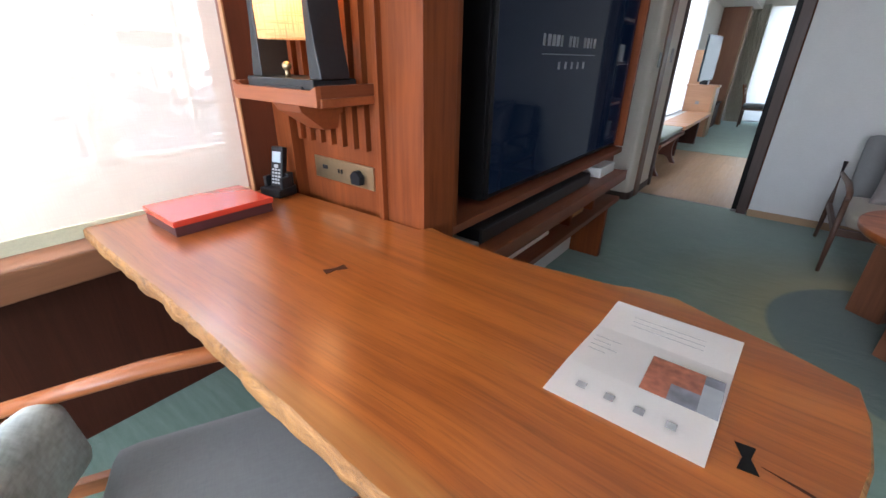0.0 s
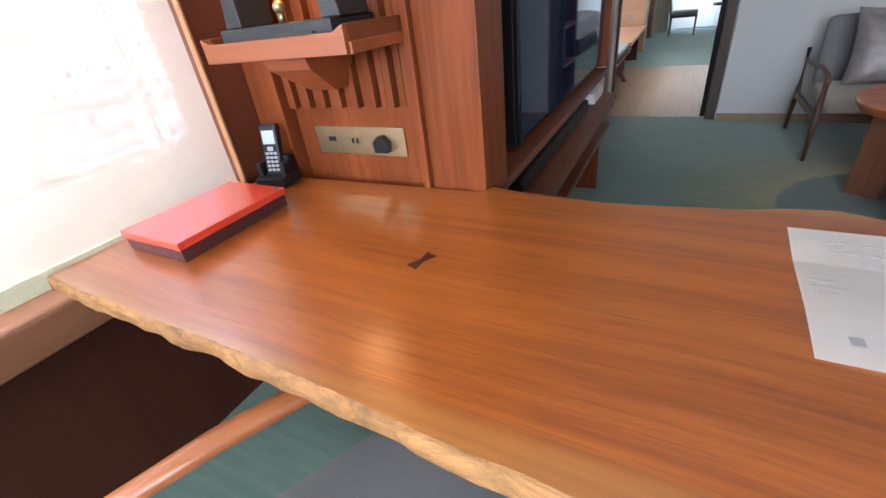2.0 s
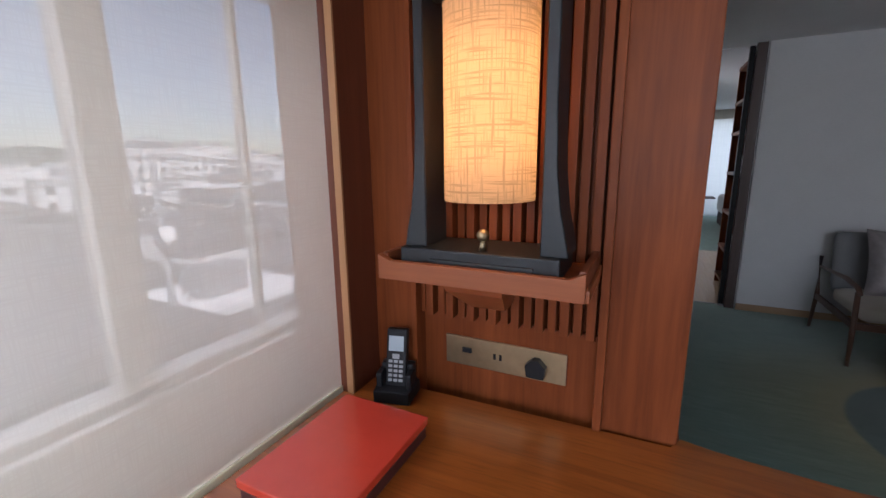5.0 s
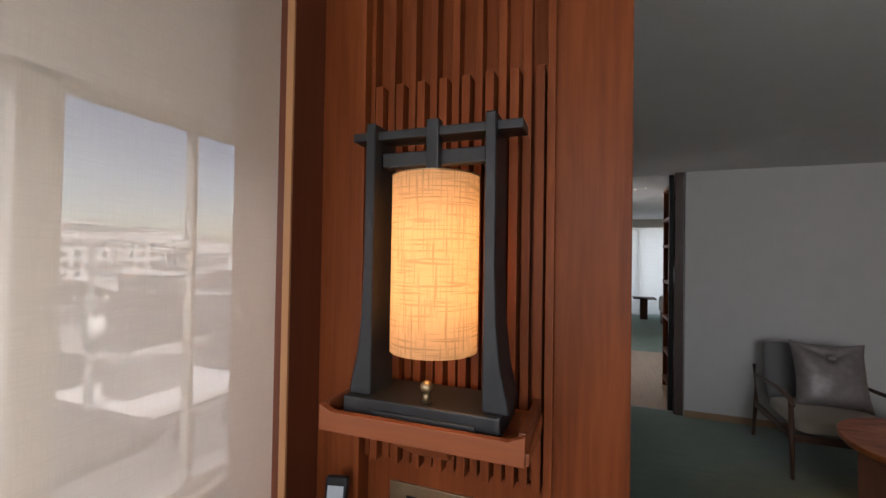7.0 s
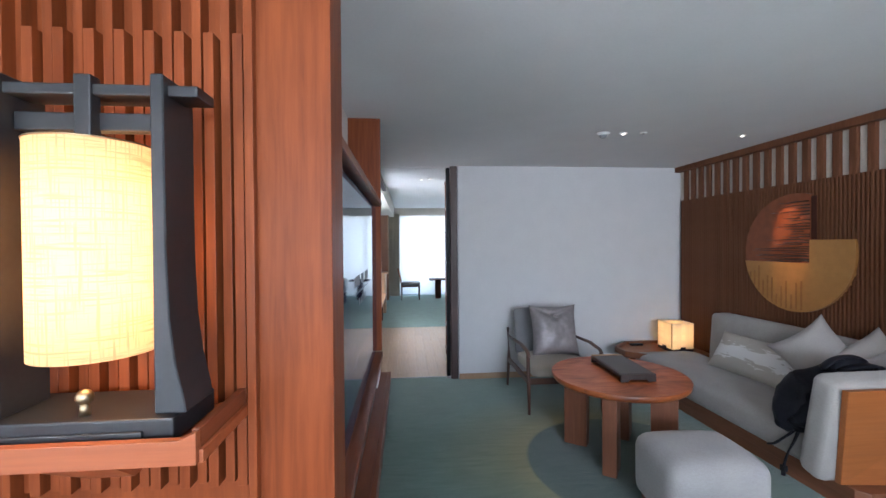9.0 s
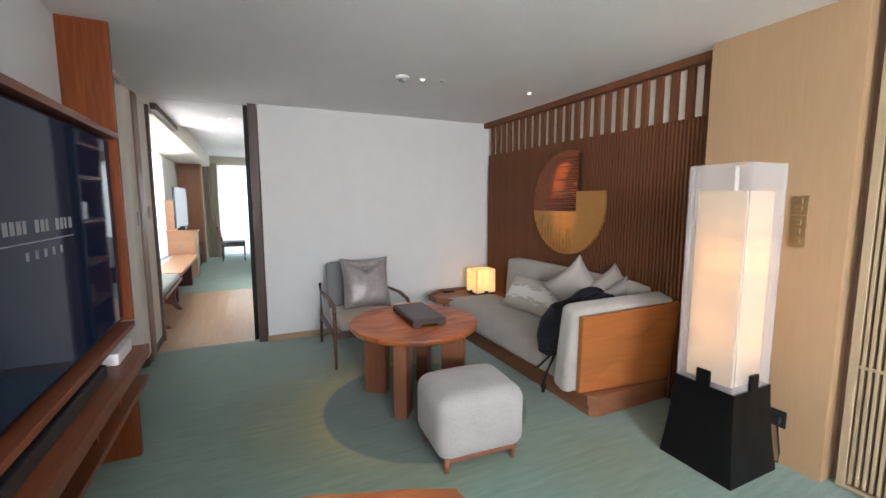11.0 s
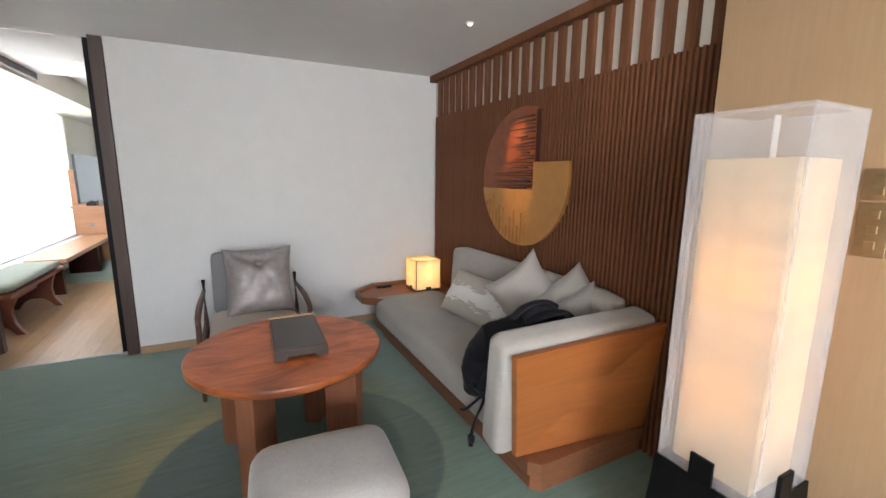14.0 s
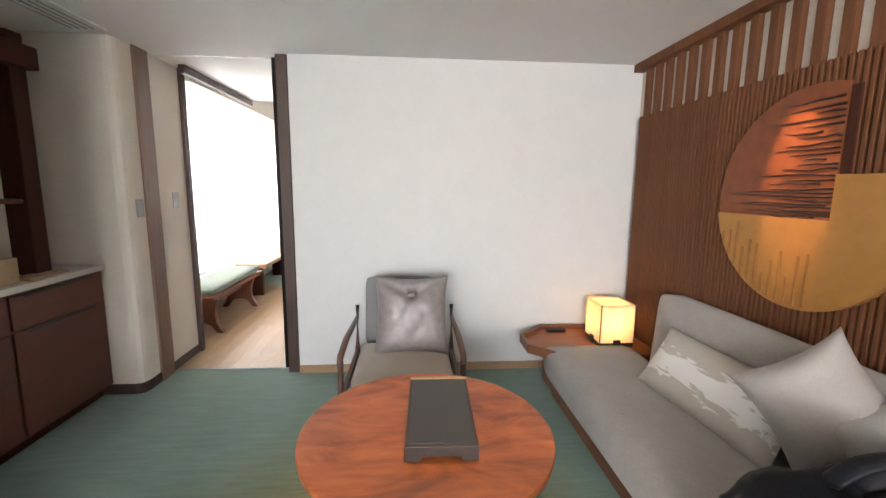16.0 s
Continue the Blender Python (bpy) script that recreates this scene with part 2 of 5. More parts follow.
def carpet_material():
    m, nt, bsdf = material("carpet")
    tc = nt.nodes.new("ShaderNodeTexCoord")
    streak = node(nt, "ShaderNodeTexNoise", Scale=34.0, Detail=5.0, Roughness=0.7)
    nt.links.new(coords(nt, (0.12, 1, 1)), streak.inputs["Vector"])
    pile = node(nt, "ShaderNodeTexNoise", Scale=420.0, Detail=2.0)
    nt.links.new(coords(nt, (1, 1, 1)), pile.inputs["Vector"])
    broad = node(nt, "ShaderNodeTexNoise", Scale=1.3, Detail=2.0)
    nt.links.new(coords(nt, (1, 1, 1)), broad.inputs["Vector"])

    def ring(cx, cy, r, soft):
        d = nt.nodes.new("ShaderNodeVectorMath")
        d.operation = "DISTANCE"
        d.inputs[1].default_value = (cx, cy, 0)
        nt.links.new(tc.outputs["Object"], d.inputs[0])
        mr = nt.nodes.new("ShaderNodeMapRange")
        mr.inputs["From Min"].default_value, mr.inputs["From Max"].default_value = r - soft, r + soft
        mr.inputs["To Min"].default_value, mr.inputs["To Max"].default_value = 1.0, 0.0
        nt.links.new(d.outputs["Value"], mr.inputs["Value"])
        return mr.outputs["Result"]

    green = ramp(nt, streak.outputs["Fac"], (0.3, (0.122, 0.21, 0.166)), (0.7, (0.19, 0.29, 0.236)))
    yellow = ramp(nt, streak.outputs["Fac"], (0.32, (0.17, 0.18, 0.08)), (0.68, (0.25, 0.26, 0.125)))
    deep = ramp(nt, streak.outputs["Fac"], (0.32, (0.055, 0.1, 0.08)), (0.68, (0.098, 0.15, 0.12)))
    c = mix(nt, ring(0.88, 2.98, 0.84, 0.3), green, yellow)
    c = mix(nt, ring(1.09, 2.82, 0.69, 0.012), c, deep)
    c = mix(nt, ring(1.75, 1.85, 0.05, 0.45), c, yellow)
    shade = ramp(nt, broad.outputs["Fac"], (0.3, (0.86, 0.86, 0.86)), (0.7, (1, 1, 1)))
    nt.links.new(mix(nt, 1.0, c, shade, "MULTIPLY"), bsdf.inputs["Base Color"])
    bsdf.inputs["Roughness"].default_value = 0.95
    bsdf.inputs["Sheen Weight"].default_value = 0.4
    bsdf.inputs["Sheen Roughness"].default_value = 0.4
    bump(nt, bsdf, pile.outputs["Fac"], 0.5, 0.004)
    return m


def brushed_pillow():
    m, nt, bsdf = material("pillow_brush_print")
    n = node(nt, "ShaderNodeTexNoise", Scale=26.0, Detail=4.0, Distortion=0.6)
    nt.links.new(coords(nt, (0.25, 1, 1)), n.inputs["Vector"])
    g = nt.nodes.new("ShaderNodeTexCoord")
    sep = nt.nodes.new("ShaderNodeSeparateXYZ")
    nt.links.new(g.outputs["Object"], sep.inputs[0])
    band = nt.nodes.new("ShaderNodeMapRange")
    band.inputs["From Min"].default_value, band.inputs["From Max"].default_value = 0.02, 0.13
    band.inputs["To Min"].default_value, band.inputs["To Max"].default_value = 0.22, -0.2
    absn = nt.nodes.new("ShaderNodeMath")
    absn.operation = "ABSOLUTE"
    nt.links.new(sep.outputs["Y"], absn.inputs[0])
    nt.links.new(absn.outputs[0], band.inputs["Value"])
    s = nt.nodes.new("ShaderNodeMath")
    nt.links.new(n.outputs["Fac"], s.inputs[0])
    nt.links.new(band.outputs["Result"], s.inputs[1])
    c = ramp(nt, s.outputs[0], (0.55, (0.5, 0.47, 0.41)), (0.6, (0.76, 0.75, 0.72)))
    nt.links.new(c, bsdf.inputs["Base Color"])
    bsdf.inputs["Roughness"].default_value = 0.8
    return m


M_CHERRY = wood("wood_cherry_panel", (0.095, 0.0225, 0.0074), (0.258, 0.067, 0.0185), "z", 0.42)
M_CHERRY_X = wood("wood_cherry_lying", (0.19, 0.045, 0.014), (0.36, 0.105, 0.033), "x", 0.42)
M_CHERRY_Y = wood("wood_cherry_long", (0.11, 0.027, 0.011), (0.23, 0.064, 0.022), "y", 0.42)
M_DARKRED = wood("wood_dark_red", (0.035, 0.011, 0.007), (0.072, 0.022, 0.012), "z", 0.45)
M_RETURN = wood("wood_window_return", (0.1, 0.027, 0.012), (0.18, 0.05, 0.022), "z", 0.45)
M_EDGE = wood("wood_edge_strip", (0.4, 0.2, 0.09), (0.55, 0.29, 0.13), "z", 0.45)
M_SILL = wood("wood_window_sill", (0.17, 0.064, 0.028), (0.27, 0.115, 0.054), "y", 0.33)
M_DESK = desk_wood()
M_DESK.node_tree.nodes["Principled BSDF"].inputs["Specular IOR Level"].default_value = 0.6
M_SAP = bark_edge()
M_TABLE = table_wood()
M_LEG = wood("wood_table_leg", (0.12, 0.042, 0.02), (0.24, 0.09, 0.042), "z", 0.42)
M_SLAT = wood("wood_wall_slat", (0.1, 0.038, 0.018), (0.23, 0.095, 0.045), "z", 0.62)
M_SOFAWOOD = wood("wood_sofa_panel", (0.3, 0.088, 0.02), (0.44, 0.155, 0.045), "x", 0.4, 50.0, 7.0)
M_PLINTH = wood("wood_sofa_plinth", (0.15, 0.055, 0.025), (0.27, 0.11, 0.05), "y", 0.42)
M_FRAME = wood("wood_door_frame", (0.04, 0.022, 0.017), (0.085, 0.05, 0.038), "z", 0.5)
M_POST = wood("wood_wall_post", (0.15, 0.08, 0.055), (0.27, 0.16, 0.11), "z", 0.5)
M_CHAIR = wood("wood_armchair", (0.06, 0.028, 0.018), (0.13, 0.062, 0.038), "y", 0.4)
M_DESKCHAIR = wood("wood_desk_chair", (0.22, 0.06, 0.018), (0.4, 0.13, 0.04), "y", 0.3)
M_FLOORWOOD = wood("wood_floor_oak", (0.34, 0.2, 0.11), (0.52, 0.34, 0.2), "y", 0.38)
M_BEIGE = wood("wood_pale_veneer", (0.35, 0.22, 0.118), (0.42, 0.275, 0.155), "z", 0.5, 90.0, 3.0)
M_BAMBOO = wood("wood_pale_lattice", (0.34, 0.25, 0.15), (0.46, 0.36, 0.23), "z", 0.5)
M_ORANGE = wood("wood_orange_console", (0.42, 0.2, 0.1), (0.6, 0.32, 0.17), "x", 0.4)
M_COUNTER = wood("wood_counter_front", (0.075, 0.022, 0.012), (0.15, 0.046, 0.024), "y", 0.45)
# slat backing, with the gaps' shade put into its near-black colour
M_GAP_SHADE = wood("wood_backing_gap_shade", (0.012, 0.006, 0.004), (0.024, 0.011, 0.007), "z", 0.7)
M_PARTITION = wood("wood_partition", (0.24, 0.1, 0.052), (0.36, 0.16, 0.085), "z", 0.5)
M_WHITEWALL = fabric("wall_cloth_white", (0.66, 0.66, 0.65), 260.0, 0.05, 0.9, 0.12, 0.0)
M_CREAM = fabric("wall_cloth_cream", (0.68, 0.63, 0.55), 260.0, 0.06, 0.9, 0.12, 0.0)
M_CEIL = plain("ceiling_paint", (0.8, 0.79, 0.79), 0.9, 0, 60, 0.03, 0.03)
M_CARPET = carpet_material()
M_CARPET2 = fabric("carpet_bedroom", (0.17, 0.26, 0.21), 160.0, 0.2, 0.95, 0.4)
M_SOFA = fabric("sofa_linen", (0.35, 0.328, 0.295), 360.0, 0.14, 0.9, 0.45)
M_OTTOMAN = fabric("ottoman_linen", (0.32, 0.304, 0.288), 360.0, 0.16, 0.9, 0.5)
M_PILLOW = fabric("pillow_linen", (0.38, 0.352, 0.32), 480.0, 0.12)
M_SATIN = plain("pillow_satin", (0.27, 0.24, 0.235), 0.42, 0.1, 22.0, 0.28, 0.1)
M_BRUSH = brushed_pillow()
M_GREY = fabric("chair_grey_cloth", (0.2, 0.2, 0.2), 480.0, 0.12)
M_SEAT = fabric("desk_chair_seat_cloth", (0.13, 0.135, 0.135), 300.0, 0.12)
M_VELVET = fabric("desk_chair_back_cloth", (0.45, 0.52, 0.5), 110.0, 0.35)
M_TAUPE = fabric("chair_seat_taupe", (0.48, 0.42, 0.34), 480.0, 0.1)
M_CUSHION = fabric("bench_cushion_green", (0.18, 0.22, 0.18), 420.0, 0.12)
M_BLACK = plain("black_lacquer", (0.022, 0.022, 0.024), 0.38, 0, 60, 0.2, 0.06)
M_BLACKWOOD = wood("wood_black_stain", (0.003, 0.003, 0.0035), (0.007, 0.0065, 0.0065), "z", 0.42)
M_LANTERN = plain("lantern_charcoal", (0.021, 0.024, 0.027), 0.42, 0.2, 90, 0.2, 0.08)
M_BRASS = plain("brass_aged", (0.36, 0.28, 0.17), 0.42, 1.0, 50, 0.15, 0.05)
M_GOLD = plain("gold_leaf_panel", (0.45, 0.215, 0.055), 0.4, 0.35, 18, 0.14, 0.1)
# the same gold darkened: relief shadow put into the bars' colour
M_GOLD_SHADED = plain("gold_leaf_shaded", (0.37, 0.17, 0.043), 0.45, 0.3, 30, 0.2, 0.1)
M_COPPER = plain("copper_lacquer_panel", (0.22, 0.062, 0.02), 0.42, 0.25, 16, 0.3, 0.12)
M_RIB = plain("dark_lacquer_rib", (0.03, 0.011, 0.007), 0.35, 0.1, 30, 0.2, 0.05)
M_RED = plain("lacquer_red", (0.6, 0.055, 0.03), 0.25, 0, 40, 0.06, 0.01, 1.0)
M_MAROON = plain("lacquer_maroon", (0.07, 0.022, 0.024), 0.35, 0, 40, 0.1, 0.02)
M_TRAY = plain("tray_dark_brown", (0.035, 0.024, 0.02), 0.5, 0, 80, 0.2, 0.08)
M_PLASTIC = plain("plastic_black", (0.02, 0.02, 0.022), 0.32, 0, 80, 0.1, 0.02)
M_KEYS = plain("plastic_grey_keys", (0.3, 0.31, 0.32), 0.4, 0, 80, 0.1, 0.02)
M_DISPLAY = plain("handset_display", (0.35, 0.42, 0.46), 0.1, 0, 20, 0.1, 0)
M_PAPER = plain("paper_white", (0.9, 0.86, 0.8), 0.7, 0, 200, 0.02, 0.04)
M_PRINT = plain("print_grey", (0.33, 0.32, 0.31), 0.8, 0, 200, 0.1, 0)
M_PHOTO_R = plain("print_photo_red", (0.35, 0.12, 0.07), 0.5, 0, 60, 0.6, 0)
M_PHOTO_G = plain("print_photo_grey", (0.16, 0.16, 0.18), 0.5, 0, 40, 0.6, 0)
M_SCREEN = plain("screen_glass", (0.004, 0.0045, 0.006), 0.04, 0, 10, 0.1, 0)
M_SCREEN.node_tree.nodes["Principled BSDF"].inputs["Specular IOR Level"].default_value = 0.1
M_SCREEN.node_tree.nodes["Principled BSDF"].inputs["Emission Color"].default_value = (0.1, 0.35, 1.0, 1)
M_SCREEN.node_tree.nodes["Principled BSDF"].inputs["Emission Strength"].default_value = 0.003
M_SCREEN2 = plain("screen_glass_far", (0.02, 0.025, 0.03), 0.05, 0, 10, 0.1, 0)
M_SCREEN2.node_tree.nodes["Principled BSDF"].inputs["Specular IOR Level"].default_value = 0.15
M_LOGO = plain("screen_letters", (0.16, 0.16, 0.17), 0.4, 0, 20, 0.05, 0)
M_STONE = plain("stone_counter", (0.55, 0.52, 0.48), 0.35, 0, 30, 0.12, 0.03)
M_WHITE = plain("white_enamel", (0.75, 0.74, 0.72), 0.4, 0, 60, 0.04, 0.02)
M_SILVER = plain("metal_satin", (0.3, 0.29, 0.28), 0.45, 0.7, 60, 0.1, 0.03)
M_STRAP = fabric("backpack_nylon", (0.012, 0.0125, 0.016), 300.0, 0.4, 0.5, 0.3, 0.0)
M_SHADE = lit_cloth("lantern_shade_cloth", (0.72, 0.56, 0.36), 250.0, 0.66, 0.0, 0.34, (0.34, 0.5))
M_LAMPCLOTH = lit_cloth("floor_lamp_sheer", (0.88, 0.88, 0.9), 60.0, 0.5, 0.74, 0.02)
M_LAMPCORE = lit_cloth("floor_lamp_washi", (0.95, 0.82, 0.58), 14.0, 0.55, 0.0, 0.14)
M_WASHI = lit_cloth("table_lamp_washi", (0.95, 0.87, 0.7), 14.0, 0.7, 0.0, 0.12)
M_BLIND = lit_cloth("roller_blind_weave", (0.92, 0.86, 0.75), 420.0, 0.28, 0.56, 0.05)
M_BLIND2 = lit_cloth("roller_blind_passage", (0.9, 0.89, 0.86), 40.0, 0.75, 0.1, 0.05)
M_HEM = fabric("blind_hem", (0.6, 0.58, 0.4), 400.0, 0.1)
M_CURTAIN = fabric("curtain_beige", (0.5, 0.46, 0.36), 300.0, 0.12)
M_METALFRAME = plain("window_frame_pale", (0.5, 0.47, 0.42), 0.5, 0.0, 60, 0.1, 0.03)
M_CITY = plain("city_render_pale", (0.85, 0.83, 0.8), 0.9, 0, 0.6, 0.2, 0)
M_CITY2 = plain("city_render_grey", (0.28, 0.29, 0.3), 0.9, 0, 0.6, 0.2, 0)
M_ROOF = plain("city_roof_tile", (0.14, 0.14, 0.15), 0.8, 0, 1.5, 0.3, 0.2)
M_CITYGLASS = plain("city_window_dark", (0.06, 0.07, 0.09), 0.2, 0, 2, 0.2, 0)
M_GROUND = plain("city_ground", (0.16, 0.16, 0.15), 0.95, 0, 0.3, 0.3, 0)
M_HILL = plain("hill_woods", (0.07, 0.1, 0.075), 0.95, 0, 0.05, 0.3, 0)
M_BED = fabric("bed_linen", (0.72, 0.71, 0.7), 300.0, 0.05)


def glass():
    m, nt, bsdf = material("window_glass")
    bsdf.inputs["Transmission Weight"].default_value = 1.0
    bsdf.inputs["Roughness"].default_value = 0.0
    bsdf.inputs["IOR"].default_value = 1.45
    return m


M_GLASS = glass()
for dull in (M_PLASTIC, M_BLACKWOOD, M_STRAP, M_SLAT, M_DARKRED, M_CHERRY):
    dull.node_tree.nodes["Principled BSDF"].inputs["Specular IOR Level"].default_value = 0.15


def bulb_glow():
    m, nt, bsdf = material("downlight_glow")
    bsdf.inputs["Emission Color"].default_value = (1, 0.85, 0.65, 1)
    bsdf.inputs["Emission Strength"].default_value = 2.0
    return m


M_GLOW = bulb_glow()

# ---- building blocks ----


def box(x0, x1, y0, y1, z0, z1, bevel=0.0, bm=None, turn=None):
    bm = bm or bmesh.new()
    made = bmesh.ops.create_cube(bm, size=1.0)["verts"]
    for v in made:
        v.co = Vector(((x0 + x1) / 2 + v.co.x * (x1 - x0), (y0 + y1) / 2 + v.co.y * (y1 - y0), (z0 + z1) / 2 + v.co.z * (z1 - z0)))
    if turn is not None:
        bmesh.ops.transform(bm, matrix=turn, verts=made)
    if bevel:
        edges = list({e for v in made for e in v.link_edges})
        bmesh.ops.bevel(bm, geom=edges, offset=bevel, segments=2, profile=0.6, affect="EDGES")
    return bm


def soft_box(sx, sy, sz, r, dome=0.0, cuts=9):
    """A cushion-like block, centred, with rounded edges and a domed top."""
    bm = bmesh.new()
    bmesh.ops.create_cube(bm, size=1.0)
    bmesh.ops.subdivide_edges(bm, edges=bm.edges[:], cuts=cuts, use_grid_fill=True)
    half = Vector((sx / 2, sy / 2, sz / 2))
    for v in bm.verts:
        p = Vector([2 * c * h for c, h in zip(v.co, half)])
        q = Vector([max(-(h - r), min(h - r, c)) for c, h in zip(p, half)])
        d = p - q
        if d.length > 1e-6:
            p = q + d.normalized() * r
        u, w = p.x / half.x, p.y / half.y
        p.z += dome * (1 - u * u) * (1 - w * w) * (1 if p.z > 0 else 0.25)
        v.co = p
    return smooth(bm)


def smooth(bm):
    for f in bm.faces:
        f.smooth = True
    return bm


def pillow(w, h, t, pinch=0.12, seed=0, cuts=15):
    """A throw pillow lying in its own xy plane, with drawn-out corners and creases."""
    bm = bmesh.new()
    bmesh.ops.create_cube(bm, size=1.0)
    bmesh.ops.subdivide_edges(bm, edges=bm.edges[:], cuts=cuts, use_grid_fill=True)
    for v in bm.verts:
        u, w2 = 2 * v.co.x, 2 * v.co.y
        edge = (1 - abs(u) ** 3.2) * (1 - abs(w2) ** 3.2)
        swell = max(0.0, edge) ** 0.55
        pull_y = 1 - pinch * (1 - u * u)
        x, y = u * w / 2 * (1 - pinch * (1 - w2 * w2)), w2 * h / 2 * pull_y
        crease = 0.05 * noise.noise(Vector((u * 2.1 + seed, w2 * 2.1, seed * 1.7)))
        z = 2 * v.co.z * (t / 2 * swell * (1 + crease * 2) + 0.004)
        v.co = Vector((x, y, z))
    return smooth(bm)


def cylinder(r1, r2, depth, at=(0, 0, 0), seg=32, turn=None, bm=None, caps=True):
    bm = bm or bmesh.new()
    made = bmesh.ops.create_cone(bm, cap_ends=caps, segments=seg, radius1=r1, radius2=r2, depth=depth)["verts"]
    m = Matrix.Translation(at) @ (turn if turn is not None else Matrix())
    bmesh.ops.transform(bm, matrix=m, verts=made)
    for f in {f for v in made for f in v.link_faces}:
        f.smooth = len(f.verts) == 4
    return bm


def ball(r, at=(0, 0, 0), squash=(1, 1, 1)):
    bm = bmesh.new()
    made = bmesh.ops.create_uvsphere(bm, u_segments=20, v_segments=12, radius=r)["verts"]
    for v in made:
        v.co = Vector([c * s + a for c, s, a in zip(v.co, squash, at)])
    return smooth(bm)


def prism(outline, z0, z1, turn=None, bevel=0.0):
    """An upright prism over an outline in the xy plane."""
    bm = bmesh.new()
    low = [bm.verts.new((x, y, z0)) for x, y in outline]
    top = [bm.verts.new((x, y, z1)) for x, y in outline]
    n = len(outline)
    bm.faces.new(low[::-1])
    bm.faces.new(top)
    for i in range(n):
        bm.faces.new((low[i], low[(i + 1) % n], top[(i + 1) % n], top[i]))
    bmesh.ops.recalc_face_normals(bm, faces=bm.faces[:])
    if bevel:
        bmesh.ops.bevel(bm, geom=bm.edges[:], offset=bevel, segments=2, profile=0.6, affect="EDGES")
    if turn is not None:
        bmesh.ops.transform(bm, matrix=turn, verts=bm.verts[:])
    return bm


def tube(points, r, seg=10, flat=1.0):
    """A bar of round section swept along points."""
    bm = bmesh.new()
    rings = []
    for i, p in enumerate(points):
        a, b = Vector(points[max(0, i - 1)]), Vector(points[min(len(points) - 1, i + 1)])
        d = (b - a).normalized()
        side = d.cross(Vector((0, 0, 1)))
        side = side.normalized() if side.length > 1e-3 else Vector((1, 0, 0))
        up = side.cross(d)
        k = r[i] if isinstance(r, (list, tuple)) else r
        rings.append([bm.verts.new(Vector(p) + side * k * math.cos(2 * math.pi * j / seg) + up * k * flat * math.sin(2 * math.pi * j / seg)) for j in range(seg)])
    for a, b in zip(rings, rings[1:]):
        for j in range(seg):
            bm.faces.new((a[j], a[(j + 1) % seg], b[(j + 1) % seg], b[j]))
    bm.faces.new(rings[0][::-1])
    bm.faces.new(rings[-1])
    bmesh.ops.recalc_face_normals(bm, faces=bm.faces[:])
    return smooth(bm)


def mesh_of(name, bm, mat):
    me = bpy.data.meshes.new(name)
    bm.to_mesh(me)
    bm.free()
    me.materials.append(mat)
    return me


def part(name, bm, mat, parent, label="", m=None):
    """One mesh under a thing, or under a part of it."""
    ob = new(name, mesh_of(name, bm, mat))
    ob.parent = parent
    if m is not None:
        ob.matrix_basis = m
    elif parent.get("origin"):
        ob.location = [-c for c in parent["origin"]]
    return tagged(ob, label) if label else ob


def thing(name, at, label, category, group="", turn=None):
    """A thing's Empty at its base. Without a turn its parts are given in the room's own metres."""
    ob = new(name)
    if turn is None:
        ob.location = at
        ob["origin"] = list(at)
    else:
        ob.matrix_basis = pose(*at, 0, 0, turn)
    ob.empty_display_size = 0.1
    return tagged(ob, label, category, group)


def built(name, bm, mat, label):
    """A piece of the setting."""
    return tagged(new(name, mesh_of(name, bm, mat)), label, name.split("_")[0], "", "structure")


def single(name, bm, mat, label, category, group="", m=None):
    ob = tagged(new(name, mesh_of(name, bm, mat)), label, category, group)
    if m is not None:
        ob.matrix_basis = m
    return ob

# ---- the setting ----
built("floor", box(-1.6, 4.6, -2.8, 4.74, -0.12, 0.0), M_CARPET, "green streaked carpet with a darker circle and yellow-green patches")
passage_floor = tagged(new("floor_passage"), "pale oak plank floor of the passage", "floor", "", "structure")
built("floor_bedroom", box(-1.6, 3.4, 7.52, 12.3, -0.12, 0.004), M_CARPET2, "pale green carpet of the far bedroom")
built("threshold", box(-0.8, 0.14, 4.735, 4.76, -0.02, 0.004), M_SILVER, "thin metal threshold strip between carpet and planks")
built("subfloor", box(-1.6, 3.4, 4.74, 7.52, -0.12, -0.012), M_FLOORWOOD, "dark gap under the floor planks")

built("ceiling", box(-1.6, 4.6, -2.8, 4.78, 2.3, 2.45), M_CEIL, "smooth pale grey painted ceiling")
built("ceiling_slot", box(-0.6, -0.02, 4.765, 4.795, 2.294, 2.31), M_WHITE, "white track slot in the ceiling by the doorway")
built("ceiling_passage", box(-1.6, 3.4, 4.80, 6.35, 2.3, 2.75), M_CEIL, "white passage ceiling")
built("ceiling_bedroom", box(-0.72, 3.4, 6.35, 12.3, 2.48, 2.7), M_CEIL, "white bedroom ceiling, higher than the passage")
built("beam", box(-1.45, -0.742, 5.17, 11.95, 2.22, 2.7, 0.004), M_CREAM, "cream painted soffit along the passage windows")
built("beam_rail", box(-0.74, -0.69, 5.0, 6.35, 2.24, 2.3, 0.003), M_FRAME, "dark wooden head rail above the passage window")

